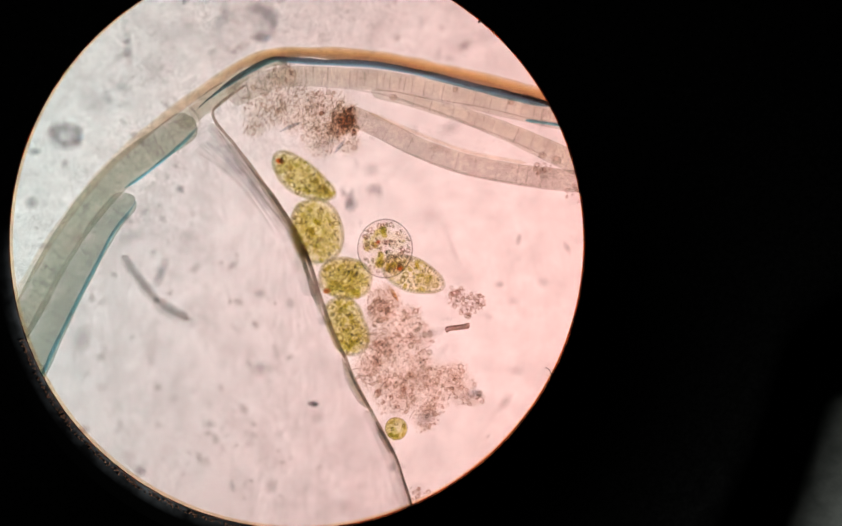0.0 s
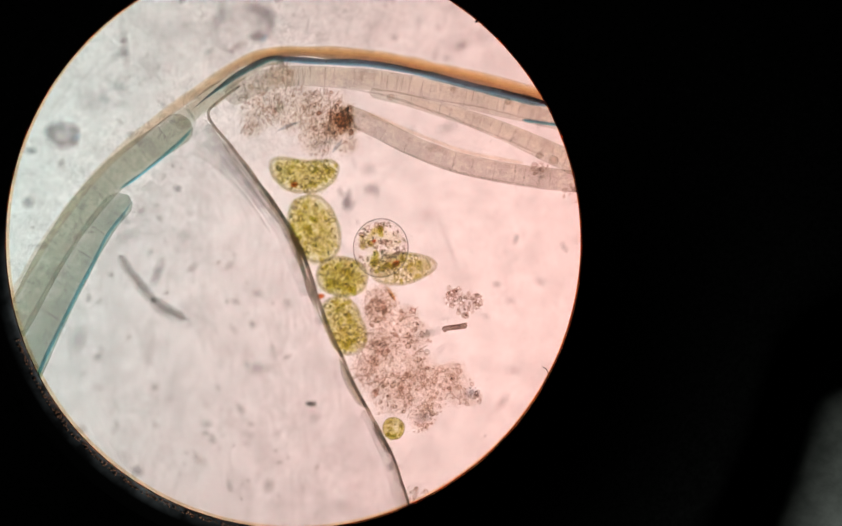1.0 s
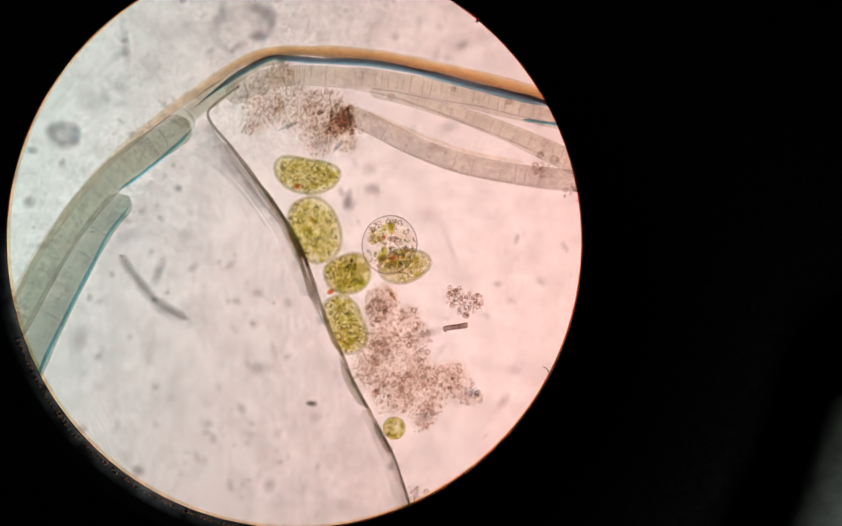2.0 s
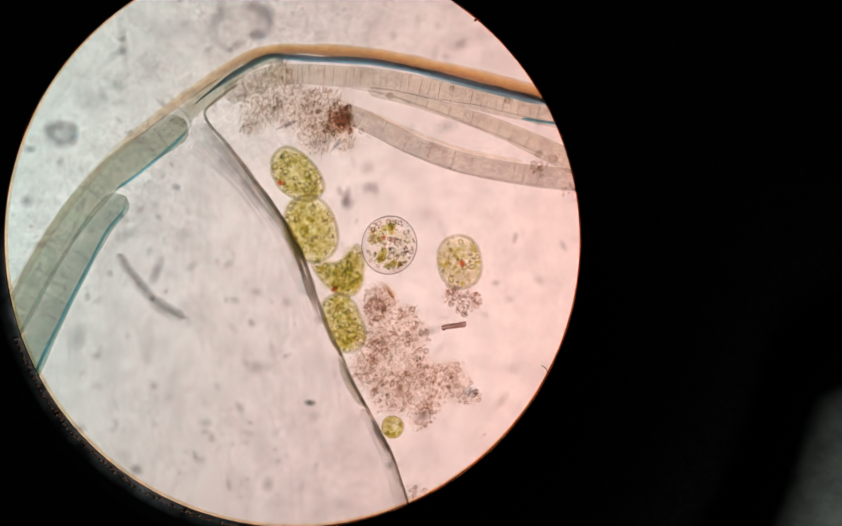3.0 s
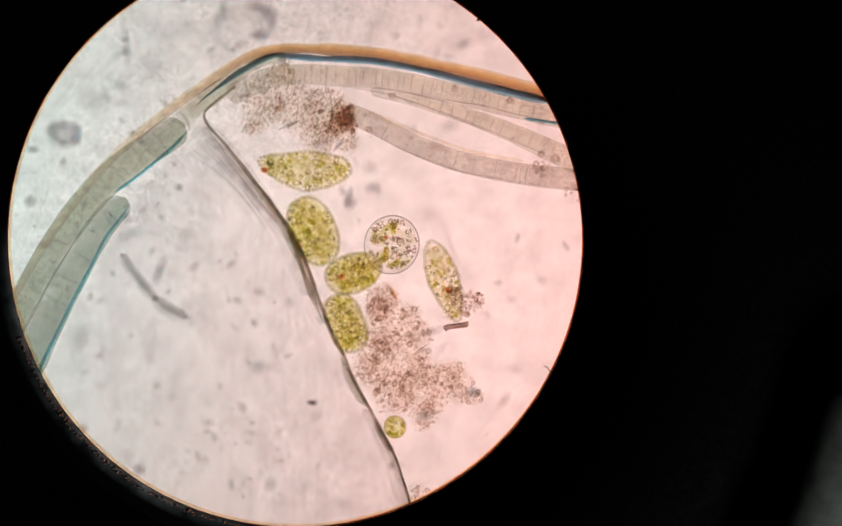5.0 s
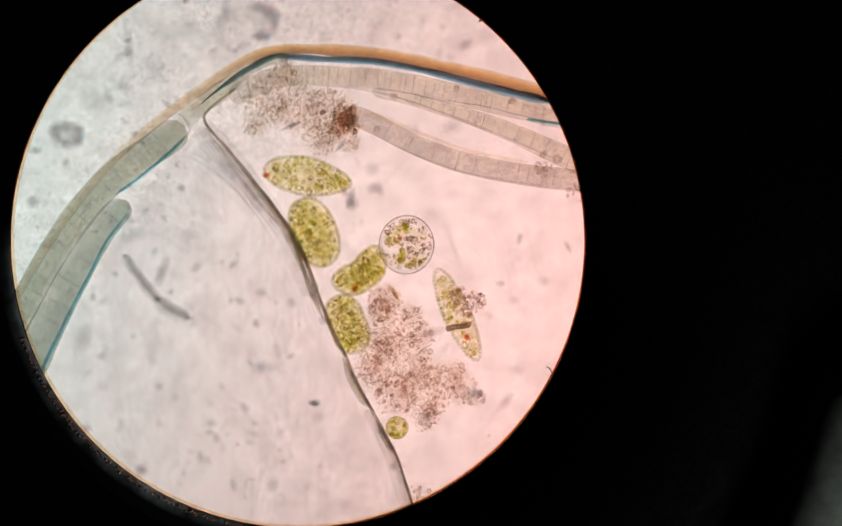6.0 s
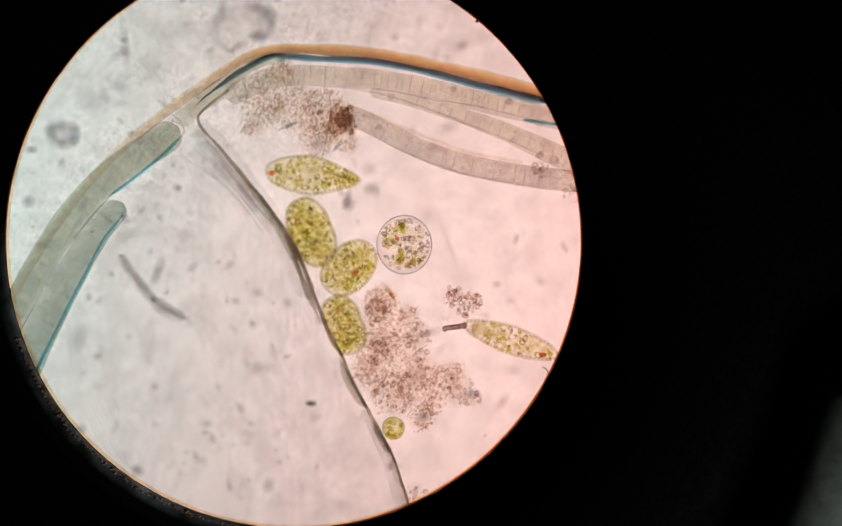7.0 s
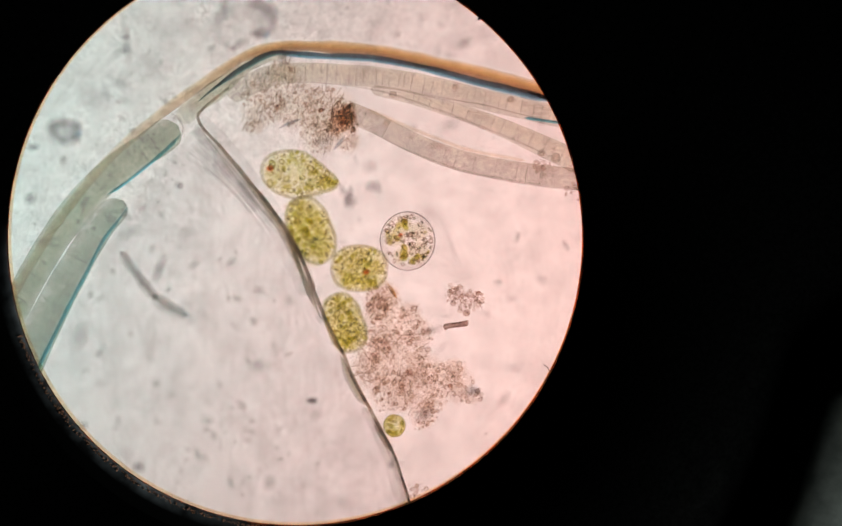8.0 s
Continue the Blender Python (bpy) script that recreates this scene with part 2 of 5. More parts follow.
TAN = band("orange_sheath", (0.0, (0.97, 0.96, 0.93)), (0.22, (0.92, 0.88, 0.81)), (0.5, (0.965, 0.885, 0.79)), (0.75, (0.99, 0.95, 0.89)), (1.0, (1, 1, 1)), grain=0.06,
           later=((0.0, (0.80, 0.74, 0.70)), (0.2, (0.66, 0.50, 0.38)), (0.5, (0.86, 0.65, 0.40)), (0.78, (0.96, 0.82, 0.62)), (1.0, (1, 1, 1))), change=(0.28, 0.62))
TAN_PALE = band("pale_orange_edge", (0.0, (1, 1, 1)), (0.5, (0.97, 0.92, 0.85)), (1.0, (1, 1, 1)), grain=0.04)
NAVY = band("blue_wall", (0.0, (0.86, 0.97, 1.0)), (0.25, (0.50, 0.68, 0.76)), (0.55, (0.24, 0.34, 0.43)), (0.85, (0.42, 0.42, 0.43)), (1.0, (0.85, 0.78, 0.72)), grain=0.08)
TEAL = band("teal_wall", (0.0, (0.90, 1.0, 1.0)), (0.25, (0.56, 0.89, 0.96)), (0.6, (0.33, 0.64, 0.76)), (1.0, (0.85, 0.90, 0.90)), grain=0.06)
NAVY_PALE = band("blue_sliver", (0.0, (1, 1, 1)), (0.5, (0.80, 0.825, 0.88)), (1.0, (1, 1, 1)), grain=0.1, wave=0.4)
MEMBRANE = water_film("large_cell_membrane", (1.0, 0.40, 1), 0.05, 0.02, (0.985, 0.985, 0.99))
WALL = band("brown_cell_wall", (0.0, (1.0, 0.99, 0.98)), (0.22, (0.84, 0.79, 0.75)), (0.5, (0.66, 0.59, 0.53)), (0.72, (0.70, 0.65, 0.58)), (1.0, (0.97, 0.96, 0.94)), grain=0.18)
FOLD = band("wall_fold", (0.0, (1, 1, 1)), (0.4, (0.91, 0.90, 0.89)), (0.6, (0.91, 0.90, 0.89)), (1.0, (1, 1, 1)), grain=0.06)
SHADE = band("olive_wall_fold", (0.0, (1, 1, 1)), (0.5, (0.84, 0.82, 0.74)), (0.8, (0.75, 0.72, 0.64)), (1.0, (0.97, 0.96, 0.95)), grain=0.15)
VEIL = band("thin_fold", (0.0, (1, 1, 1)), (0.5, (0.96, 0.955, 0.955)), (0.8, (0.955, 0.95, 0.95)), (1.0, (1, 1, 1)), grain=0.05)
# soft shading beside the cell wall, put into the tint of a strip
GLOOM = band("thick_wall_slope", (0.0, (1, 1, 1)), (0.35, (0.975, 0.975, 0.975)), (0.7, (0.93, 0.92, 0.91)), (1.0, (0.86, 0.845, 0.82)), grain=0.08, wave=0.2)
PELLICLE = band("pellicle", (0.0, (1, 1, 1)), (0.3, (0.982, 0.976, 0.94)), (0.5, (0.965, 0.957, 0.90)), (0.75, (0.985, 0.98, 0.95)), (1.0, (1, 1, 1)), grain=0.10, wave=0.4, vary=0.5)
PELLICLE_CLEAR = band("clear_pellicle", (0.0, (0.98, 0.97, 0.965)), (0.5, (0.95, 0.935, 0.93)), (1.0, (0.99, 0.985, 0.98)), grain=0.2, vary=0.8)
BODY = shell("green_cell_body", (0.95, 0.945, 0.78), (0.86, 0.84, 0.56), 3.0, 0.10, 0.45, 0.84, 1.08)
BODY_CLEAR = shell("clear_cell_body", (0.99, 0.985, 0.98), (0.95, 0.935, 0.925), 4.0, 0.05, 0.7, 0.95, 1.1)
CHLORO = haze("chloroplast", (0.83, 0.81, 0.43), 2.4, ragged=0.45, core=0.46, middle=0.78, vary=0.85)
STARCH = shell("starch_grain", (1.0, 1.0, 0.985), (0.875, 0.85, 0.69), 2.0, 0.02, 0.25, 0.76, 1.0, vary=1.0, ragged=1.2)
GRANULE = band("dark_granule", (0.0, (0.99, 0.985, 0.96)), (0.35, (0.87, 0.84, 0.72)), (0.6, (0.83, 0.79, 0.67)), (1.0, (0.99, 0.985, 0.97)), grain=0.2, wave=0.3, vary=0.6)
STARCH_FAINT = shell("faint_starch_grain", (1.0, 1.0, 0.99), (0.955, 0.94, 0.86), 2.0, 0.02, 0.2, 0.74, 1.0, vary=1.0, ragged=1.2)
VACUOLE = shell("vacuole", (1.0, 0.995, 0.99), (0.865, 0.805, 0.78), 2.0, 0.03, 0.2, 0.74, 1.0, vary=1.0, ragged=1.6)
EYESPOT = haze("eyespot_red", (0.80, 0.36, 0.15), 2.0, ragged=0.6, core=0.3, middle=0.7)
GRAIN = shell("debris_grain", (0.99, 0.97, 0.96), (0.905, 0.865, 0.84), 2.0, 0.08, 0.2, 0.72, 1.0, vary=0.3, ragged=1.3)
GRAIN_CLEAR = shell("clear_debris_grain", (1.0, 1.0, 0.995), (0.88, 0.82, 0.78), 2.0, 0.03, 0.2, 0.74, 1.0, vary=0.9, ragged=1.5)
GRAIN_DARK = shell("dark_debris_grain", (0.86, 0.77, 0.70), (0.74, 0.62, 0.55), 2.0, 0.2, 0.3, 0.65, 1.0, vary=0.6, ragged=0.55)
FINE = shell("fine_debris", (0.99, 0.975, 0.965), (0.945, 0.905, 0.88), 200, 0.05, 0.3, 0.70, 1.0, vary=0.9, loose=True, ragged=0.55)
FINE_CLEAR = shell("fine_clear_debris", (1.0, 0.995, 0.99), (0.865, 0.795, 0.75), 200, 0.03, 0.2, 0.76, 1.0, vary=0.9, loose=True, ragged=1.3)
FINE_DARK = shell("fine_dark_debris", (0.95, 0.905, 0.86), (0.88, 0.81, 0.76), 200, 0.1, 0.3, 0.65, 1.0, vary=0.6, loose=True, ragged=0.55)
FIBRE = band("debris_fibre", (0.0, (0.91, 0.86, 0.81)), (0.5, (0.98, 0.95, 0.92)), (1.0, (0.90, 0.84, 0.79)), grain=0.12, vary=0.7)
ROD = band("grey_rod", (0.0, (1, 1, 1)), (0.25, (0.92, 0.915, 0.91)), (0.5, (0.68, 0.67, 0.66)), (0.72, (0.78, 0.77, 0.765)), (1.0, (1, 1, 1)), grain=0.08, wave=0.2)
BARK = band("brown_bark", (0.0, (0.66, 0.55, 0.51)), (0.3, (0.72, 0.60, 0.56)), (0.5, (0.93, 0.86, 0.84)), (0.7, (0.70, 0.58, 0.54)), (1.0, (0.62, 0.50, 0.46)), grain=0.35, wave=0.5)
CYTO = haze("cytoplasm", (0.942, 0.935, 0.83), 2.2, ragged=0.3, core=0.62, middle=0.86)
CYTO_PALE = haze("pale_cytoplasm", (0.943, 0.933, 0.86), 2.2, ragged=0.3, core=0.6, middle=0.85)
HAZE_GREY = haze("grey_smudge", (0.85, 0.84, 0.845), 2.2, ragged=0.9)
HAZE_DARK = haze("dark_smudge", (0.74, 0.73, 0.74), 2.2, ragged=0.7)
SOOT = haze("soot", (0.50, 0.48, 0.48), 2.2, ragged=0.6, core=0.2, middle=0.6)
HAZE_FAINT = haze("faint_smudge", (0.93, 0.925, 0.93), 1.8, ragged=1.0)
HAZE_BLUE = haze("blue_smudge", (0.80, 0.88, 0.95), 2.2, ragged=0.7)

HAZE_BROWN = haze("brown_slime", (0.975, 0.94, 0.915), 2.6, ragged=0.9, core=0.3, middle=0.75, grit=5.0, deep=(0.87, 0.81, 0.765))
HAZE_OLIVE = haze("olive_slime", (0.95, 0.925, 0.89), 2.6, ragged=0.9, core=0.25, middle=0.75, grit=5.5, deep=(0.87, 0.825, 0.77))
HAZE_KNOT = haze("brown_knot", (0.74, 0.60, 0.50), 2.6, ragged=0.8, core=0.2, middle=0.6)


# ---- mesh helpers ----
def finish(name, bm, material, parent=None, label="", smooth=True):
    mesh = bpy.data.meshes.new(name)
    bm.to_mesh(mesh)
    bm.free()
    if smooth:
        mesh.polygons.foreach_set("use_smooth", [True] * len(mesh.polygons))
    mesh.materials.append(material)
    return placed(name, mesh, parent, label)


def placed(name, mesh, parent=None, label="", m=None):
    ob = new(name, mesh)
    ob.parent = parent
    if m is not None:
        ob.matrix_basis = m
    return tagged(ob, label) if label else ob


def at(x, y, z, rz=0.0, size=(1, 1, 1), rx=0.0, ry=0.0):
    """A pose in the specimen's units with a size for a unit mesh."""
    return pose(x * U, y * U, z * U, rx, ry, rz) @ Matrix.Diagonal((size[0] * U, size[1] * U, size[2] * U, 1))


def unit_blob(name, material, lumps=0.12, seed=0, level=2, squash=1.0, freq=1.7):
    """A unit ball with an uneven surface."""
    bm = bmesh.new()
    bmesh.ops.create_icosphere(bm, subdivisions=level, radius=1.0)
    off = Vector((seed * 3.7, seed * 1.3, seed * 2.1))
    for v in bm.verts:
        v.co *= 1 + lumps * noise.noise(v.co * freq + off)
        v.co.z *= squash
    mesh = bpy.data.meshes.new(name)
    bm.to_mesh(mesh)
    bm.free()
    mesh.polygons.foreach_set("use_smooth", [True] * len(mesh.polygons))
    mesh.materials.append(material)
    return mesh


def unit_bar(name, material, sides=6, bow=0.12):
    """A bar from x = -1 to 1 with rounded ends, slightly bowed."""
    bm = bmesh.new()
    rings = []
    for x, r in ((-1.0, 0.35), (-0.9, 0.8), (-0.5, 1.0), (0.0, 1.0), (0.5, 1.0), (0.9, 0.8), (1.0, 0.35)):
        ring = [bm.verts.new((x, r * math.cos(a) + bow * (0.4 - x * x), r * math.sin(a))) for a in (2 * math.pi * k / sides for k in range(sides))]
        rings.append(ring)
    skin(bm, rings)
    uv = bm.loops.layers.uv.new("across")
    for f in bm.faces:
        for loop in f.loops:
            loop[uv].uv = ((1 + loop.vert.co.y) / 2, loop.vert.co.x)
    mesh = bpy.data.meshes.new(name)
    bm.to_mesh(mesh)
    bm.free()
    mesh.polygons.foreach_set("use_smooth", [True] * len(mesh.polygons))
    mesh.materials.append(material)
    return mesh


def skin(bm, rings, caps=True):
    n = len(rings[0])
    for a, b in zip(rings, rings[1:]):
        for k in range(n):
            bm.faces.new((a[k], a[(k + 1) % n], b[(k + 1) % n], b[k]))
    if caps:
        bm.faces.new(list(reversed(rings[0])))
        bm.faces.new(rings[-1])


def curve_through(points, steps=8):
    """A smooth line (Catmull-Rom) through a few points."""
    p = [Vector(q) for q in points]
    p = [2 * p[0] - p[1], *p, 2 * p[-1] - p[-2]]
    out = []
    for a, b, c, d in zip(p, p[1:], p[2:], p[3:]):
        for k in range(steps):
            t = k / steps
            out.append(0.5 * (2 * b + (c - a) * t + (2 * a - 5 * b + 4 * c - d) * t * t + (3 * b - 3 * c + d - a) * t ** 3))
    return out + [p[-2]]


def sweep(points, z, half, high, sides=12, steps=8, round_start=False, round_end=False, wobble=0.0, taper=0.0):
    """A flattened tube along a line on the slide. half: half width, one number or (start, end)."""
    line = curve_through(points, steps)
    half = half if isinstance(half, tuple) else (half, half)
    bm = bmesh.new()
    rings = []
    n = len(line)
    total = sum((b - a).length for a, b in zip(line, line[1:]))
    run = 0.0
    for i, c in enumerate(line):
        if i:
            run += (c - line[i - 1]).length
        d = (line[min(i + 1, n - 1)] - line[max(i - 1, 0)]).normalized()
        side = Vector((-d.y, d.x))
        w = half[0] + (half[1] - half[0]) * run / total
        k = 1.0
        if round_start and run < w:
            k = math.sqrt(max(0.02, 1 - (1 - run / w) ** 2))
        if round_end and total - run < w:
            k = math.sqrt(max(0.02, 1 - (1 - (total - run) / w) ** 2))
        if taper:
            k *= min(1, 0.12 + run / (taper * total), 0.12 + (total - run) / (taper * total))
        if wobble:
            k *= 1 + wobble * noise.noise(Vector((c.x * 0.06, c.y * 0.06, z)))
        rings.append([bm.verts.new(((c.x + side.x * w * k * math.cos(a)) * U, (c.y + side.y * w * k * math.cos(a)) * U, (z + high * k * math.sin(a)) * U)) for a in (2 * math.pi * q / sides for q in range(sides))])
    skin(bm, rings)
    uv = bm.loops.layers.uv.new("across")
    place = {v: ((1 + math.cos(2 * math.pi * q / sides)) / 2, i / (len(rings) - 1)) for i, ring in enumerate(rings) for q, v in enumerate(ring)}
    for f in bm.faces:
        for loop in f.loops:
            loop[uv].uv = place[loop.vert]
    return bm


def ring_bm(r_in, r_out, z0, z1, x=0.0, y=0.0, segments=160):
    bm = bmesh.new()
    loops = []
    for r, z in ((r_in, z0), (r_out, z0), (r_out, z1), (r_in, z1)):
        loops.append([bm.verts.new(((x + r * math.cos(a)) * U, (y + r * math.sin(a)) * U, z * U)) for a in (2 * math.pi * k / segments for k in range(segments))])
    for a, b in zip(loops, loops[1:] + loops[:1]):
        for k in range(segments):
            bm.faces.new((a[k], a[(k + 1) % segments], b[(k + 1) % segments], b[k]))
    return bm


def box_bm(x0, y0, z0, x1, y1, z1, bevel=1.0):
    bm = bmesh.new()
    bmesh.ops.create_cube(bm, size=1.0, matrix=Matrix.Translation([(a + b) / 2 * U for a, b in ((x0, x1), (y0, y1), (z0, z1))]) @ Matrix.Diagonal(((x1 - x0) * U, (y1 - y0) * U, (z1 - z0) * U, 1)))
    bmesh.ops.bevel(bm, geom=bm.edges[:], offset=bevel * U, segments=2, affect="EDGES")
    return bm


def thing(name, label, category, x=0.0, y=0.0, z=0.0, group="", kind=""):
    ob = new(name)
    ob.empty_display_size = 0.1
    ob.matrix_basis = pose(x * U, y * U, z * U)
    return tagged(ob, label, category, group, kind)


rnd = random.Random(7)


# ---- loose grains ----
def many_bm(spots, count, size, seed, z0, z1):
    """Fine grains joined in one mesh."""
    r = random.Random(seed)
    verts, faces, flat = [], [], []
    bm = bmesh.new()
    bmesh.ops.create_icosphere(bm, subdivisions=1, radius=1.0)
    base = [v.co.copy() for v in bm.verts]
    tri = [[v.index for v in f.verts] for f in bm.faces]
    bm.free()
    weights = [s[2] ** 2 for s in spots]
    for _ in range(count):
        x, y, rad = r.choices(spots, weights)[0]
        t, q = r.uniform(0, 2 * math.pi), rad * math.sqrt(r.random()) * r.uniform(0.8, 1.1)
        s = size * r.uniform(0.45, 1.3) * (0.7 + 0.6 * r.random())
        m = at(x + q * math.cos(t), y + q * math.sin(t), r.uniform(z0, z1), r.uniform(0, 180), (s * r.uniform(0.8, 1.6), s * r.uniform(0.6, 1.0), s * 0.8))
        n = len(verts)
        j = [1 + r.uniform(-0.25, 0.25) for _ in base]
        verts += [m @ (c * k) for c, k in zip(base, j)]
        faces += [[n + i for i in f] for f in tri]
        flat += [(c.x, c.y) for c in base]
    return verts, faces, flat


def stuff_part(name, data, material, parent):
    mesh = bpy.data.meshes.new(name)
    mesh.from_pydata(data[0], [], data[1])
    uv = mesh.uv_layers.new(name="across")
    for loop in mesh.loops:
        uv.data[loop.index].uv = data[2][loop.vertex_index]
    mesh.polygons.foreach_set("use_smooth", [True] * len(mesh.polygons))
    mesh.materials.append(material)
    return tagged(placed(name, mesh, parent), kind="stuff")


# ---- the microscope round the specimen ----
def microscope():
    stop_x, stop_y = (7.9, -1.3)
    r = 214.8 * (468.5 - 40) / 468.5
    stop = thing("field_stop", "black round field stop of the eyepiece with an amber edge", "field stop", kind="structure")
    finish("plate", ring_bm(r, 480, 40, 44, stop_x, stop_y), BLACK, stop)
    # tinted rings that paint the orange glow round the edge of the field
    finish("lip", ring_bm(r - 1.9, r + 2.6, 39.5, 39.9, stop_x + 0.9, stop_y + 1.0), PEACH, stop, "thin peach-coloured edge")
    finish("lip", ring_bm(r - 0.7, r + 0.6, 39.0, 39.4, stop_x - 0.3, stop_y + 0.2), AMBER, stop, "thin amber edge")
    finish("lip", ring_bm(r - 0.25, r + 0.6, 38.5, 38.9, stop_x - 0.3, stop_y + 0.2), RUST, stop, "thin rust-red edge")
    bristle = curve_through([(177.7, -87.1), (179.9, -88.2), (181.7, -91.5)], 4)
    finish("bristle", sweep([tuple(p) for p in bristle], 38.6, 0.32, 0.3, 6, 2), BLACK, stop, "short black bristle caught on the edge")
    for spot, size in (((-189.4, 1.6), 1.3), ((-178.0, 66.2), 1.2), ((132.2, 149.0), 1.1), ((201.1, 33.2), 1.2)):
        placed("dust_speck", unit_blob("dust_speck", BLACK, 0.4, 3, 1), stop, "", at(spot[0], spot[1], 39.5, 0, (size, size, 0.6)))
    # bevel added to carry the painted glow outside the opening's lower left
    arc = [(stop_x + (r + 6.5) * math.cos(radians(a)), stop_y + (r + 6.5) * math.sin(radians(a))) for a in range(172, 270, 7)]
    finish("baffle", sweep(arc, 43.6, 9.0, 1.0, 20, 3, True, True), SATIN, stop, "black bevel with a dim speckled glow painted along its inner edge")
    # grime round the lower edge of the opening
    for name, material, count, size, a0, a1, out, z0, z1, seed in (("grime", GRIME, 420, 0.48, 200, 268, -0.7, 44.6, 45.2, 11), ("soot", BLACK, 90, 0.55, 185, 335, -0.2, 40.2, 43.0, 13)):
        spots = [(stop_x + (r + out) * math.cos(radians(a)), stop_y + (r + out) * math.sin(radians(a)), 1.5) for a in range(a0, a1)]
        stuff_part(name, many_bm(spots, count, size, seed, z0, z1), material, stop)
    slide = tagged(finish("glass_slide", box_bm(-420, -330, SLIDE - 8, 420, 330, SLIDE, 0.8), SLIDE_GLASS, None, "", False), "clear glass slide under a thin water film with faint grime", "slide", kind="structure")
    slide.visible_shadow = True
    diffuser = tagged(finish("diffuser", box_bm(-460, -400, -64, 460, 400, -60, 1.0), OPAL, None, "", False), "white opal glass diffuser above the lamp", "diffuser", kind="structure")
    house = tagged(new("lamp_house"), "dark painted box of the illuminator", "lamp house", kind="structure")
    for x0, y0, x1, y1 in ((-468, -408, -460, 408), (460, -408, 468, 408), (-460, -408, 460, -400), (-460, 400, 460, 408)):
        finish("side_panel", box_bm(x0, y0, -640, x1, y1, -60, 1), LAMP_HOUSE, house, "", False)
    finish("base_panel", box_bm(-468, -408, -650, 468, 408, -641, 1), LAMP_HOUSE, house, "", False)
    eyecup = thing("eyecup", "dim black rubber flap of the eyecup beside the field stop", "eyecup")
    flap = [(410, -60), (408, -100), (398, -140), (384, -185), (362, -235), (330, -290), (280, -340)]
    finish("fold", sweep(flap, 60, (60, 66), 30, 36, 10, True, True), RUBBER, eyecup)
    finish("seam", sweep([(x - 18, y) for x, y in flap[1:-1]], 88, 1.6, 1.6, 10, 4), RUBBER, eyecup)
    return eyecup


eyecup = microscope()


# ---- filaments ----
def filament(name, label, points, z, half, high, material, gap, round_start=False, round_end=False):
    ob = thing(name, label, "filament", group="filaments in the water")
    finish("wall", sweep(points, z, half, high, 16, 8, round_start, round_end, 0.04), material, ob)
    half = half if isinstance(half, tuple) else (half, half)
    ring = unit_ring()
    line = curve_through(points, 24)
    run, last, total = 0.0, gap * 0.4, sum((b - a).length for a, b in zip(line, line[1:]))
    for a, b in zip(line, line[1:]):
        run += (b - a).length
        if run - last > gap and run < total - gap * 0.8:
            last = run + rnd.uniform(-0.5, 0.6) * gap
            d = (b - a).normalized()
            w = half[0] + (half[1] - half[0]) * run / total
            placed("cross_wall", ring, ob, "", at(a.x, a.y, z, math.degrees(math.atan2(d.y, d.x)), (0.7, w * rnd.uniform(0.6, 0.97), high * 0.2)))
    return ob


RINGS = {}


def unit_ring():
    """A cross wall: a thin upright ring of unit radius round the x axis."""
    if "r" not in RINGS:
        bm = bmesh.new()
        loops = []
        n = 16
        for x, r in ((-0.6, 0.90), (0.6, 0.90), (0.6, 1.0), (-0.6, 1.0)):
            loops.append([bm.verts.new((x, r * math.cos(a), r * math.sin(a))) for a in (2 * math.pi * k / n for k in range(n))])
        for a, b in zip(loops, loops[1:] + loops[:1]):
            for k in range(n):
                bm.faces.new((a[k], a[(k + 1) % n], b[(k + 1) % n], b[k]))
        mesh = bpy.data.meshes.new("cross_wall")
        bm.to_mesh(mesh)
        bm.free()
        mesh.materials.append(SEPTUM)
        RINGS["r"] = mesh
    return RINGS["r"]


def strip(name, ob, points, z, half, high, material, label=""):
    taper = 0.3 if material in (FOLD, SHADE, VEIL) else 0.12 if material in (NAVY, TEAL) else 0.0
    return finish(name, sweep(points, z, half, high, 8, 8, True, True, 0.25, taper), material, ob, label)


sliding = {}


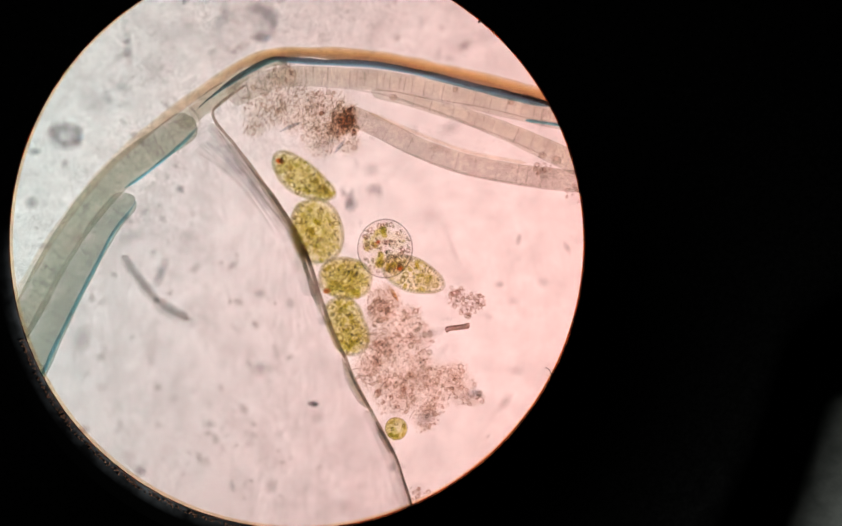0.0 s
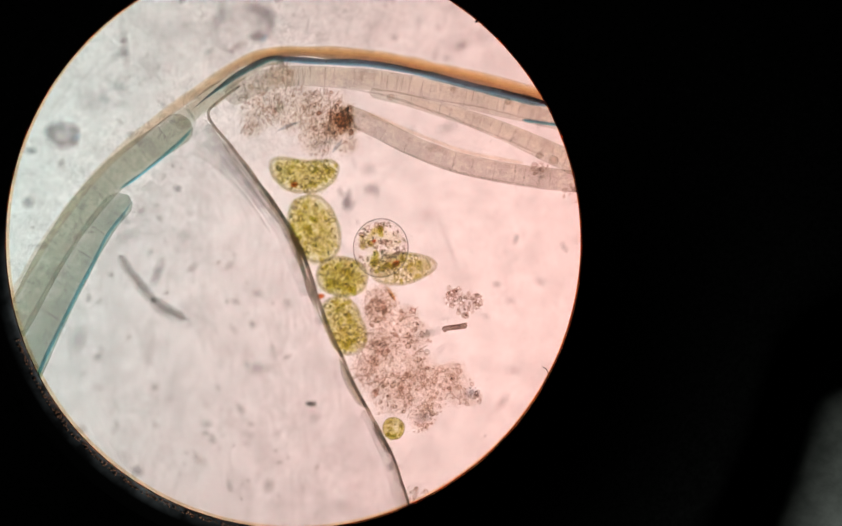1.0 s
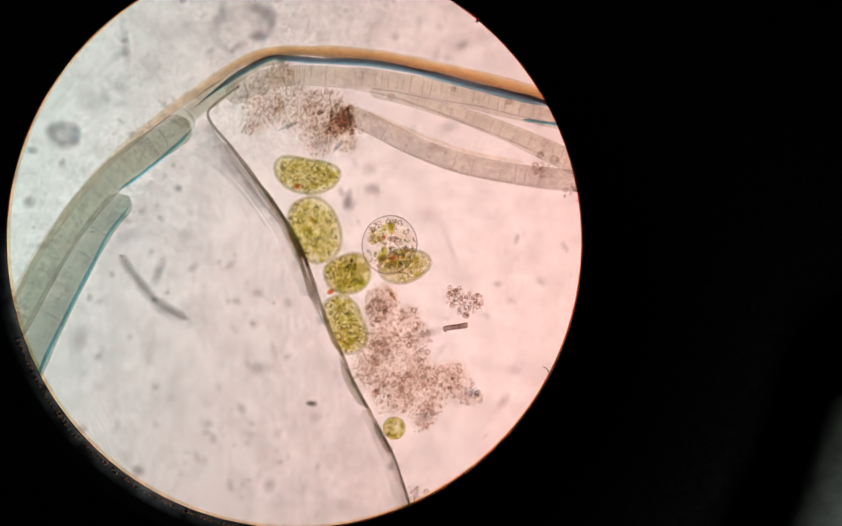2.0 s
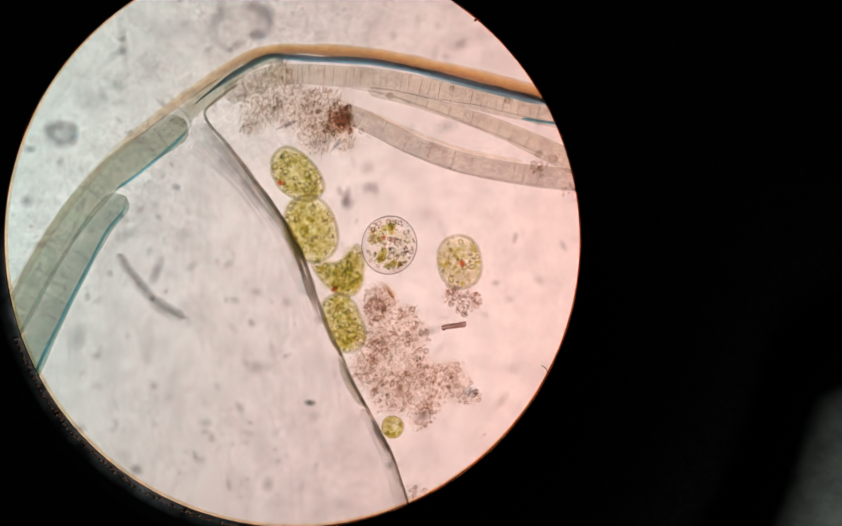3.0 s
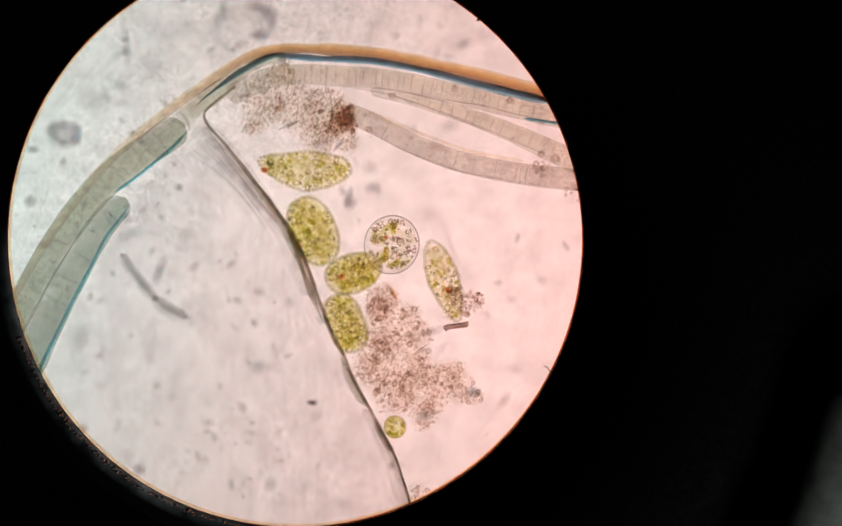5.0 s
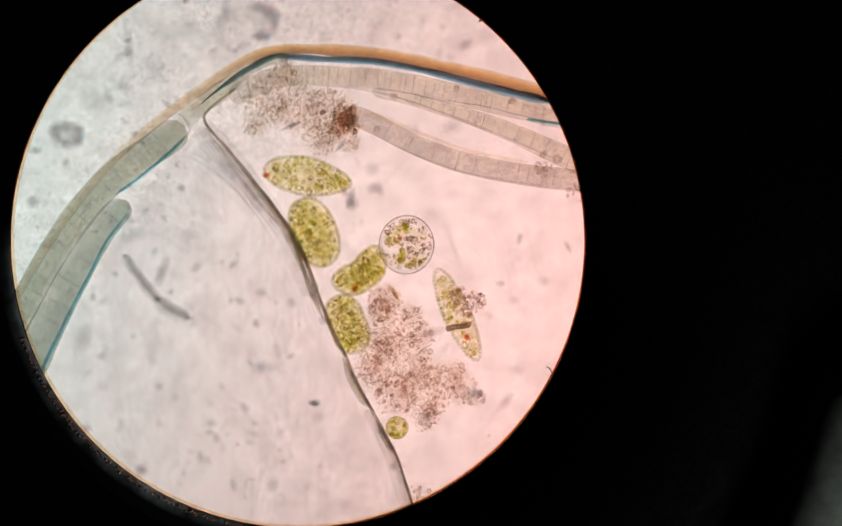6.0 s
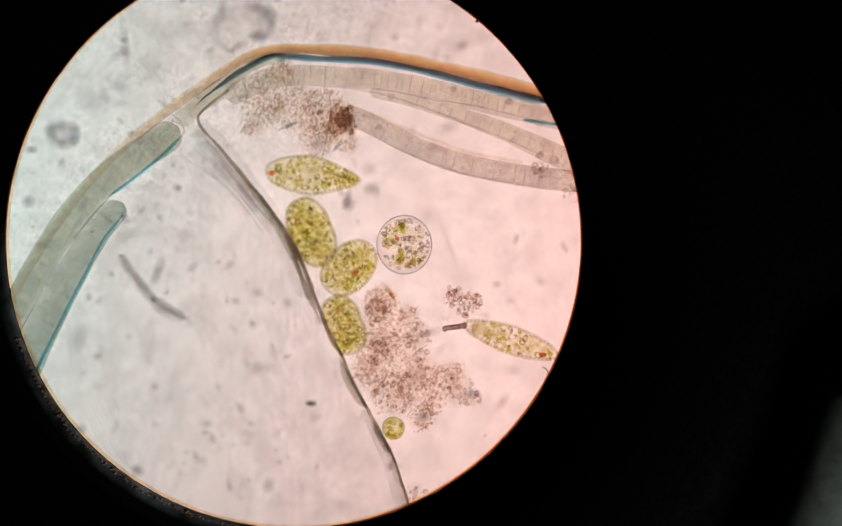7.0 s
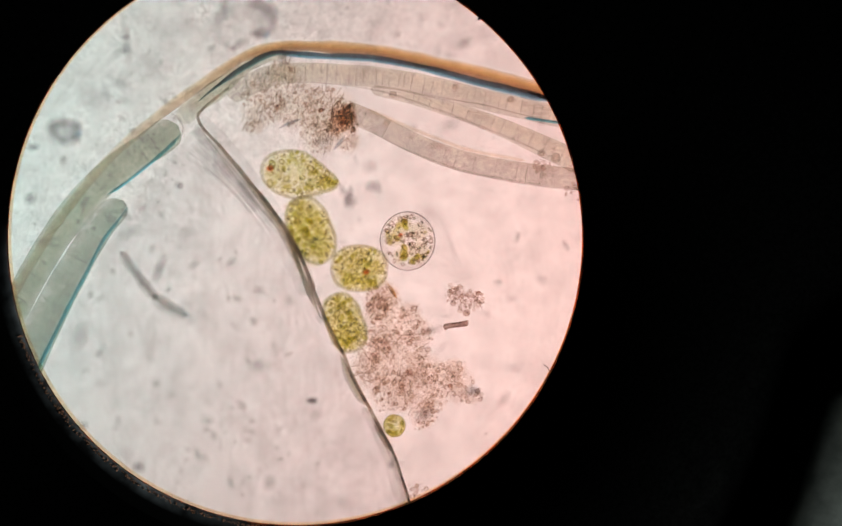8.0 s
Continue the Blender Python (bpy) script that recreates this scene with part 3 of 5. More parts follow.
def filaments():
    a = filament("thick_filament", "olive-grey thick filament with fine cross walls and a teal inner edge", [(-231.8, -106.2), (-219.0, -78.0), (-205.4, -54.4), (-186.0, -17.0), (-164.4, 17.2), (-140.4, 45.8), (-118.0, 65.0), (-95.4, 80.2), (-78.8, 93.2)], -6, (9.0, 12.0), 9, FILAMENT, 10.4, False, True)
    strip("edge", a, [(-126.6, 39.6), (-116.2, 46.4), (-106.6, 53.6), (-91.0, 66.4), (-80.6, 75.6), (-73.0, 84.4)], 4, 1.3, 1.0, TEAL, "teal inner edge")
    strip("end_wall", a, [(-80.2, 75.6), (-73.0, 83.2), (-70.6, 89.2), (-74.6, 96.4), (-81.0, 100.8)], 4.5, 1.0, 0.8, FOLD, "rounded end")
    sliding["thick"] = a
    b = filament("short_filament", "grey-green blunt filament lying against a thicker one", [(-221.8, -129.2), (-201.8, -90.0), (-189.0, -62.8), (-170.2, -26.8), (-153.0, 2.8), (-142.2, 18.8), (-126.6, 36.0)], -8, (15.0, 9.0), 10, FILAMENT_WARM, 13.6, False, True)
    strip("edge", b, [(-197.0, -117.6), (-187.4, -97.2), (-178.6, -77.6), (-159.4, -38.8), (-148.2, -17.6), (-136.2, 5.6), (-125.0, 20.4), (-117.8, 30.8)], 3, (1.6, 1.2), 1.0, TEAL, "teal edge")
    strip("tip", b, [(-122.2, 26.8), (-119.8, 30.8), (-120.2, 34.8)], 3.5, 1.2, 1.0, FOLD, "dark tip")
    sliding["short"] = b
    s = thing("filament_sheath", "tan and orange sheath with a dark blue inner line", "sheath")
    strip("sheath", s, [(-222.6, -72.0), (-211.4, -47.2), (-196.0, -20.8), (-177.4, 8.8), (-141.9, 53.5), (-101.6, 89.3), (-61.6, 118.0), (-39.2, 132.5), (-16.2, 140.0), (11.0, 140.8), (59.0, 137.6), (99.0, 129.6), (139.0, 120.8), (203.0, 103.2)], 2, (2.2, 5.6), 4, TAN, "tan rim turning orange")
    strip("inner_layer", s, [(-88.0, 86.0), (-80.0, 92.6), (-72.0, 99.4), (-60.2, 108.0), (-39.0, 124.4), (-21.0, 133.2), (-7.0, 135.6)], 0, (8.6, 2.8), 3, LAYER, "thin olive inner layer")
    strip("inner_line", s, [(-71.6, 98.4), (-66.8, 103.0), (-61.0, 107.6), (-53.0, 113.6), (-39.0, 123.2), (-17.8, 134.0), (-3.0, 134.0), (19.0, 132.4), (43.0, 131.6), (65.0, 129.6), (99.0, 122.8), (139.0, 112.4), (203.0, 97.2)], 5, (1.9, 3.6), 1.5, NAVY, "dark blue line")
    filament("upper_filament", "olive-beige filament with fine cross walls under an orange sheath", [(-51.0, 106.4), (-38.0, 114.0), (-19.0, 122.0), (3.0, 124.4), (35.0, 123.2), (67.0, 120.4), (91.0, 116.4), (116.6, 110.8), (140.6, 104.8), (207.0, 90.0)], -3, (7.2, 7.6), 9, FILAMENT_PALE, 6.0, True, False)
    sliding["sheath"] = s
    c = filament("branch_filament", "beige filament branching off with a grey-blue lower edge", [(55.0, 113.2), (83.0, 107.6), (106.6, 100.8), (130.2, 93.6), (164.2, 80.4), (215.0, 57.2)], -6, (3.2, 8.8), 9, FILAMENT_PALE, 7.6, True, False)
    strip("edge", c, [(15.0, 115.2), (39.0, 113.2), (67.0, 108.4), (106.6, 95.6), (130.2, 86.4), (164.2, 72.8), (207.0, 53.2)], 3, 1.1, 0.8, FOLD)
    strip("edge", c, [(91.0, 108.4), (116.6, 103.2), (140.6, 99.2), (169.4, 92.0), (199.0, 85.2)], 3.4, 0.6, 0.8, FOLD)
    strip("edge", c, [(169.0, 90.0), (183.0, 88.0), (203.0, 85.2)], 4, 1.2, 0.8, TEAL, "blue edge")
    d = filament("pink_filament", "pinkish-grey filament with crisp cross walls", [(35.0, 98.4), (59.0, 87.6), (86.2, 73.6), (109.0, 64.4), (131.8, 57.6), (171.0, 50.4), (219.0, 45.2)], -7, (7.6, 8.4), 9, FILAMENT_PINK, 12.0, True, False)
    strip("edge", d, [(55.0, 79.6), (86.2, 64.8), (109.0, 56.0), (131.8, 49.2), (171.0, 42.4), (187.0, 40.8)], 2, 0.8, 0.8, FOLD)
    strip("edge", d, [(54.2, 96.0), (86.2, 82.0), (109.0, 73.2), (131.8, 65.6), (171.0, 58.4)], 2, 2.0, 0.8, TAN_PALE, "faint orange edge")


filaments()


# ---- the large clear cell ----
walls = {}


def large_cell():
    ob = thing("large_cell", "large clear grey-pink cell with a folded brown edge", "plant cell")
    edge = curve_through([(-72.5, 95.3), (-49.7, 72.1), (-24.9, 39.0), (-6.3, 10.0), (6.1, -17.7), (17.3, -52.0), (33.0, -89.2), (53.7, -130.6), (72.3, -165.3), (95.1, -230.7)], 8)
    far = curve_through([(-78.7, 88.6), (-95.2, 69.2), (-122.1, 38.2), (-142.8, 3.0), (-157.3, -24.7), (-177.9, -63.2), (-196.5, -102.5), (-206.9, -143.8), (-206.9, -185.2), (-194.5, -230.7)], 8)
    bm = bmesh.new()
    rows_top, rows_low = [], []
    for e, f in zip(edge, far):
        top, low = [], []
        for k in range(25):
            u = k / 24
            p = e.lerp(f, u)
            z = -17.5 + 2.6 * (1 - (1 - min(1, u / 0.12)) ** 2) ** 0.5 + 0.35 * noise.noise(Vector((p.x * 0.03, p.y * 0.012, 4)))
            top.append(bm.verts.new((p.x * U, p.y * U, z * U)))
            low.append(bm.verts.new((p.x * U, p.y * U, (SLIDE + 0.1) * U)))
        rows_top.append(top)
        rows_low.append(low)
    for rows, flip in ((rows_top, False), (rows_low, True)):
        for a, b in zip(rows, rows[1:]):
            for k in range(24):
                q = (a[k], b[k], b[k + 1], a[k + 1])
                bm.faces.new(q[::-1] if flip else q)
    bmesh.ops.recalc_face_normals(bm, faces=bm.faces[:])
    finish("membrane", bm, MEMBRANE, ob)
    px, py = (35.0, -86.8)
    up = new("upper_edge")
    up.parent = ob
    up.matrix_basis = pose(px * U, py * U, 0)
    back = Matrix.Translation((-px * U, -py * U, 0))

    def piece(name, points, half, high, material, z=-4.0):
        bm = sweep(points, z, half, high, 8, 8, True, True, 0.35, 0.3 if material in (FOLD, SHADE, VEIL) else 0.0)
        bmesh.ops.transform(bm, matrix=back, verts=bm.verts[:])
        return finish(name, bm, material, up)

    piece("wall", [(-39.0, 118.4), (-51.0, 110.0), (-60.2, 102.8), (-63.8, 97.2), (-60.2, 88.4), (-45.0, 70.0), (-21.0, 38.0), (-3.0, 10.0), (9.8, -18.0)], (1.0, 1.8), 1.4, WALL)
    piece("wall", [(3.0, -0.4), (9.8, -18.0), (15.0, -35.6), (20.6, -51.6), (27.8, -70.8), (35.4, -86.8)], (1.8, 1.7), 1.4, WALL)
    piece("fold", [(-39.0, 59.6), (-21.0, 34.0), (-7.8, 12.4), (1.4, -7.6), (8.6, -29.6)], (1.6, 4.4), 1.5, SHADE, -6)
    piece("fold", [(-5.0, 10.8), (1.4, -6.0), (5.4, -19.6), (12.6, -40.4), (19.8, -59.6)], (2.0, 2.4), 1.5, SHADE, -6.6)
    piece("fold", [(-2.6, 4.4), (3.8, -15.6), (10.2, -37.6), (16.6, -55.6)], (0.8, 1.4), 1.5, FOLD, -7)
    # a fan of fine fibres beside the wall
    q = random.Random(29)
    ridge = curve_through([(-62.6, 90.0), (-45.0, 68.4), (-21.0, 36.4), (-3.0, 8.4), (8.2, -20.0)], 8)
    for k in range(14):
        away = 0.4 + 0.5 * k + q.uniform(-0.4, 0.4)
        i0, i1 = q.randrange(0, 10), q.randrange(17, 33)
        points = []
        for j in range(5):
            i = round(i0 + (i1 - i0) * j / 4)
            d = (ridge[min(i + 1, 32)] - ridge[max(i - 1, 0)]).normalized()
            w = away * (0.35 + 0.9 * math.sin(math.pi * (0.12 + 0.8 * i / 32))) + q.uniform(-0.5, 0.5)
            points.append((ridge[i].x + d.y * w, ridge[i].y - d.x * w))
        piece("fibre", points, q.uniform(0.3, 0.6), 0.5, q.choice((FOLD, VEIL, VEIL)), -9 - 0.3 * k)
    # a looser fan that starts at the corner of the wall
    for k in range(11):
        e = k + q.uniform(-0.6, 0.6)
        points = [(-65.6 - 1.5 * e, 87.0 - 1.5 * e), (-49.0 - 1.1 * e, 62.0 - 0.5 * e), (-30.6 - 0.7 * e, 38.6 - 0.5 * e), (-11.0 - 0.4 * e, 11.8 - 1.2 * e)]
        if k % 3 == 2:
            points = points[:3]
        piece("fibre", points, (q.uniform(0.7, 1.8), q.uniform(0.4, 0.9)), 0.5, VEIL, -13.4 - 0.12 * k)
    # strip that paints the soft shading along the inner side of the wall
    slope = [(-63.8, 94.0), (-60.2, 85.2), (-45.0, 66.8), (-21.0, 34.8), (-3.0, 6.8), (7.0, -18.0), (15.0, -38.8)]
    piece("slope", [(x - 4.4, y - 2.6) for x, y in slope], (4.0, 8.5), 1.2, GLOOM, -14)
    walls["upper"] = (up, px, py)
    strip("wall", ob, [(33.4, -81.6), (43.0, -104.4), (55.0, -126.8), (63.8, -142.8), (73.4, -160.8), (79.8, -179.6), (87.8, -205.6)], -4, (1.8, 1.0), 1.4, WALL)
    # the same painted shading along the lower wall
    strip("slope", ob, [(x - 5.4, y - 2.0) for x, y in ((55.0, -126.8), (63.8, -142.8), (73.4, -160.8), (79.8, -179.6), (87.8, -205.6))], -14, (3.0, 6.5), 1.2, GLOOM)
    strip("slope", ob, [(x - 3.2, y - 1.2) for x, y in ((60.0, -136.0), (63.8, -142.8), (73.4, -160.8), (79.8, -179.6), (87.8, -205.6))], -13, (1.6, 3.2), 1.2, GLOOM)
    strip("fold", ob, [(32.6, -86.8), (39.8, -104.4), (47.8, -118.8), (57.4, -128.4)], -5, 3.2, 1.5, SHADE)
    strip("fold", ob, [(38.2, -95.6), (44.6, -108.4), (54.2, -124.4)], -4.4, 0.5, 0.8, WALL)
    strip("fold", ob, [(59.0, -136.4), (63.8, -146.8), (71.0, -159.6)], -5, 2.4, 1.2, SHADE)
    return ob


large_cell()


# ---- cells ----
LENS = {m.name: unit_blob("lobe_" + m.name, m, 0.10, 2, 2) for m in (CYTO, CYTO_PALE, HAZE_GREY, HAZE_DARK, HAZE_FAINT, HAZE_BROWN, HAZE_OLIVE, HAZE_KNOT, HAZE_BLUE)}
GREEN = [unit_blob("chloroplast", CHLORO, 0.35, k, 2) for k in range(4)]
PALE = [unit_blob("starch_grain", STARCH if k < 3 else STARCH_FAINT, 0.4, 10 + k, 2) for k in range(6)]
HOLLOW = [unit_blob("vacuole", VACUOLE, 0.25, 14 + k, 2) for k in range(3)]
SPOT = unit_blob("eyespot", EYESPOT, 0.35, 20, 2)
STRIP = unit_bar("pellicle_strip", PELLICLE)
SQUIGGLE = unit_bar("granule", GRANULE, 6, 0.5)
STRIP_CLEAR = unit_bar("pellicle_strip", PELLICLE_CLEAR)


def fill(ob, a, b, high, z, green, pale, size, seed, keep=None, bits=PALE):
    """Chloroplasts and starch grains through a flattened body, half axes a, b, high."""
    r = random.Random(seed)
    for k in range(green + pale):
        while True:
            u, v = r.uniform(-1, 1), r.uniform(-1, 1)
            if u * u + v * v < 0.86 and (keep is None or k >= green or keep(u, v)):
                break
        w = r.uniform(-0.2, 0.9) * math.sqrt(1 - u * u - v * v)
        s = size * r.uniform(0.65, 1.25)
        mesh = r.choice(GREEN) if k < green else r.choice(bits)
        long = r.uniform(1.0, 1.6) if k < green else r.uniform(1.0, 1.5)
        if k >= green:
            s *= 0.7 if bits is PALE else r.uniform(0.5, 1.3)
        placed(mesh.name.split(".")[0], mesh, ob, "", at(u * a * 0.92, v * b * 0.92, z + w * high * 0.9, r.uniform(0, 180), (s * long, s * 0.9, s * 0.6)))


def settled_cell(name, label, x, y, rz, a, b, high, seed, body, rim, green, pale, size, keep=None, spot=None, lumps=0.08):
    """A resting cell that keeps its form: a body, its rim, and what shows inside."""
    ob = thing(name, label, "algal cell", x, y, SLIDE + high, group="green cells")
    ob.rotation_euler.z = radians(rz)
    placed("body", unit_blob("body", body, lumps, seed, 4, freq=1.3), ob, "", at(0, 0, 0, 0, (a, b, high)))
    n = 40
    for k in range(n):
        t = 2 * math.pi * (k + 0.5) / n
        p = Vector((a * math.cos(t), b * math.sin(t), 0)) * (1 + 0.5 * lumps * noise.noise(Vector((math.cos(t), math.sin(t), seed))))
        d = math.degrees(math.atan2(b * math.cos(t), -a * math.sin(t)))
        placed("pellicle_strip", rim, ob, "", at(p.x, p.y, 0, d + 180, (math.pi * (a + b) / n, 0.55, 0.8)))
    fill(ob, a, b, high, 0, green, pale, size, seed, keep, HOLLOW if body is BODY_CLEAR else PALE)
    if spot:
        placed("eyespot", SPOT, ob, "small red eyespot", at(spot[0], spot[1], high * 0.6, 30, (2.4, 1.7, 1.2)))
    return ob


resting = {}


def resting_cells():
    x, y = (73.7, -142.0)
    settled_cell("small_green_cell", "small round yellow-green cell beside the cell wall", x, y, 20, 8.4, 8.4, 8, 9, BODY, STRIP, 30, 12, 1.7, lambda u, v: u * u + v * v > 0.25 or u < -0.1)
    x, y = (65.5, -4.7)
    ob = settled_cell("clear_cell", "round transparent cell with few green grains and a red spot", x, y, 0, 20.6, 22.0, 14, 13, BODY_CLEAR, STRIP_CLEAR, 4, 64, 1.7, None, (-4.8, 4.6), 0.03)
    resting["clear"] = ob
    # the chloroplasts lie in a few clumps
    r = random.Random(17)
    for cx, cy, count, wide in ((-2.6, 14.2, 5, 5.0), (-10.6, 2.4, 5, 5.6), (-7.0, 8.6, 2, 3.6), (-5.6, -10.4, 4, 4.6), (6.2, -14.2, 5, 5.0)):
        for k in range(count):
            s = r.uniform(2.0, 3.2)
            placed("chloroplast", r.choice(GREEN), ob, "", at(cx + r.gauss(0, wide * 0.5), cy + r.gauss(0, wide * 0.4), r.uniform(0, 9), r.uniform(0, 180), (s * 1.3, s, s * 0.6)))
    for cx, cy, wide in ((-9.0, 4.0, 8.5), (-2.0, 12.5, 7.0), (7.0, -9.5, 9.5), (-6.0, -10.5, 7.0), (8.5, 6.5, 8.0)):
        placed("cytoplasm", LENS[CYTO_PALE.name], ob, "", at(cx, cy, -2, r.uniform(0, 180), (wide * 1.1, wide, 2.5)))
    for k in range(48):
        t, q = r.uniform(0, 2 * math.pi), 19.0 * math.sqrt(r.random())
        placed("granule", SQUIGGLE, ob, "", at(q * math.cos(t), q * math.sin(t), r.uniform(3, 8), r.uniform(0, 360), (r.uniform(0.9, 2.2), r.uniform(0.7, 1.1), 0.4)))


resting_cells()


class Soft:
    """A cell that changes its form: rigid pieces that shift on one another as the outline swells, bends and narrows.
    Rows: seconds, x, y, heading of the head in degrees, half length, half width, how pointed head and tail are, bend, waist.
    thick: the share of the chloroplasts kept at a place in the body. eye: where the eyespot lies, seconds, x, y."""

    def __init__(self, name, label, z, rows, seed, green, pale, lobes, size, dense, thick, eye=()):
        self.rows, self.z, self.eye = rows, z, eye
        self.ob = thing(name, label, "algal cell", group="green cells")
        self.parts = []
        r = random.Random(seed)
        lobe = LENS[(CYTO if dense else CYTO_PALE).name]
        mean_a = sum(q[4] for q in rows) / len(rows)
        mean_b = sum(q[5] for q in rows) / len(rows)
        self.strips = 52
        for k in range(self.strips):
            part = placed("pellicle_strip", STRIP, self.ob)
            part.scale = (math.pi * (mean_a + mean_b) / self.strips * U, 1.5 * U, 0.8 * U)
            self.parts.append((part, "rim", (k + 0.5) / self.strips, 0, 0, 0))
        for k in range(lobes):
            u = -0.92 + 1.84 * (k + 0.5) / lobes
            for v in (-0.8, 0.0, 0.8):
                part = placed("cytoplasm", lobe, self.ob)
                s = mean_b * 0.52 * r.uniform(0.9, 1.1)
                part.scale = (s * 1.1 * U, s * U, s * 0.3 * U)
                self.parts.append((part, "in", u + r.uniform(-0.06, 0.06), v, -0.1, s * 0.50))
        def spot():
            while True:
                u, v = r.uniform(-0.98, 0.98), r.uniform(-0.97, 0.97)
                if r.random() < (1 - u * u) ** 0.5:
                    return u, v

        def apart(u, v, others):
            return min([math.hypot((u - p) * mean_a, (v - q) * mean_b * (1 - u * u) ** 0.5) - w for p, q, w in others], default=99)

        grains, plastids = [], []
        for k in range(pale):
            u, v = max((spot() for _ in range(3)), key=lambda p: apart(*p, grains))
            s = size * r.choice((0.5, 0.75, 0.95, 1.25)) * r.uniform(0.85, 1.2)
            grains.append((u, v, s))
            part = placed("starch_grain", r.choice(PALE), self.ob)
            part.scale = (s * r.uniform(1.0, 1.6) * U, s * 0.9 * U, s * 0.55 * U)
            self.parts.append((part, "in", u, v, r.uniform(0.4, 0.75), s * 0.9))
        for k in range(26 if dense else 14):
            u, v = spot()
            part = placed("granule", SQUIGGLE, self.ob)
            part.scale = (r.uniform(0.9, 1.9) * U, r.uniform(0.7, 1.1) * U, 0.4 * U)
            self.parts.append((part, "in", u, v, r.uniform(0.5, 0.8), 1.6))
        for k in range(green):
            # evenly spread, and clear of the grains
            tries = [p for p in (spot() for _ in range(12)) if r.random() < thick(*p)] or [spot()]
            u, v = max(tries, key=lambda p: min(apart(*p, plastids), 0.8 * apart(*p, grains)))
            s = size * r.uniform(0.8, 1.35)
            plastids.append((u, v, 0.4 * s))
            part = placed("chloroplast", r.choice(GREEN), self.ob)
            part.scale = (s * r.uniform(1.0, 1.45) * U, s * 0.9 * U, s * 0.5 * U)
            self.parts.append((part, "in", u, v, r.uniform(0.05, 0.75), s * 0.5))
        if eye:
            part = placed("eyespot", SPOT, self.ob, "orange-red eyespot")
            part.scale = (3.6 * U, 2.6 * U, 1.2 * U)
            self.parts.append((part, "eye", 0.66, 0.1, 0.9, 0))
        self.turns = [r.uniform(-90, 90) for _ in self.parts]

    @staticmethod
    def width(u, b, head, tail, waist):
        w = b * max(0.0, 1 - abs(u) ** 2.3) ** (1 / 2.3)
        return w * (1 - head * max(u, 0) ** 0.85) * (1 - tail * max(-u, 0) ** 0.95) * (1 - waist * math.exp(-(u / 0.3) ** 2))

    def local(self, row, u, v, w, inset):
        """A place in the body, drawn in from the outline by the piece's own size."""
        t, x, y, ang, a, b, head, tail, bend, waist = row
        wide = self.width(u, b, head, tail, waist)
        room = max(0.0, wide - inset)
        return Vector(((a - inset) * u, room * v + bend * (u * u - 0.4), 0.55 * wide * w * math.sqrt(max(0, 1 - v * v))))

    def move(self):
        walk(self.ob, [(q[0], pose(q[1] * U, q[2] * U, self.z * U, 0, 0, q[3])) for q in self.rows])
        # the outline at each row, and the share of its length that has run
        outlines = {}
        for q in self.rows:
            ring = [2 * math.pi * k / 240 for k in range(241)]
            line = np.array([self.local(q, math.cos(s), math.copysign(1, math.sin(s)), 0, 0.6)[:2] for s in ring])
            run = np.concatenate(([0.0], np.cumsum(np.hypot(*np.diff(line, axis=0).T))))
            outlines[q[0]] = line, run / run[-1]
        for (part, way, u, v, w, inset), turn in zip(self.parts, self.turns):
            rows = []
            if way == "eye":
                times = [q[0] for q in self.rows]
                for t, x, y in self.eye:
                    cx, cy = [float(np.interp(t, times, [q[k] for q in self.rows])) for k in (1, 2)]
                    a = radians(float(np.interp(t, times, [q[3] for q in self.rows])))
                    dx, dy = x - cx, y - cy
                    rows.append((t, pose((dx * math.cos(a) + dy * math.sin(a)) * U, (dy * math.cos(a) - dx * math.sin(a)) * U, 6 * U, 0, 0, 20)))
                if rows[-1][0] < 8:
                    rows.append((8, rows[-1][1]))
            for q in self.rows if way != "eye" else ():
                if way == "rim":
                    line, run = outlines[q[0]]
                    p, n = [Vector([float(np.interp(u + e, run, line[:, k])) for k in (0, 1)]) for e in (-0.006, 0.006)]
                    ang = math.degrees(math.atan2(n.y - p.y, n.x - p.x)) + 180
                    rows.append((q[0], pose((p.x + n.x) / 2 * U, (p.y + n.y) / 2 * U, 0, 0, 0, ang)))
                else:
                    p = self.local(q, u, v, w, inset)
                    rows.append((q[0], pose(p.x * U, p.y * U, p.z * U, 0, 0, turn if w > 0 else 0)))
            walk(part, rows)


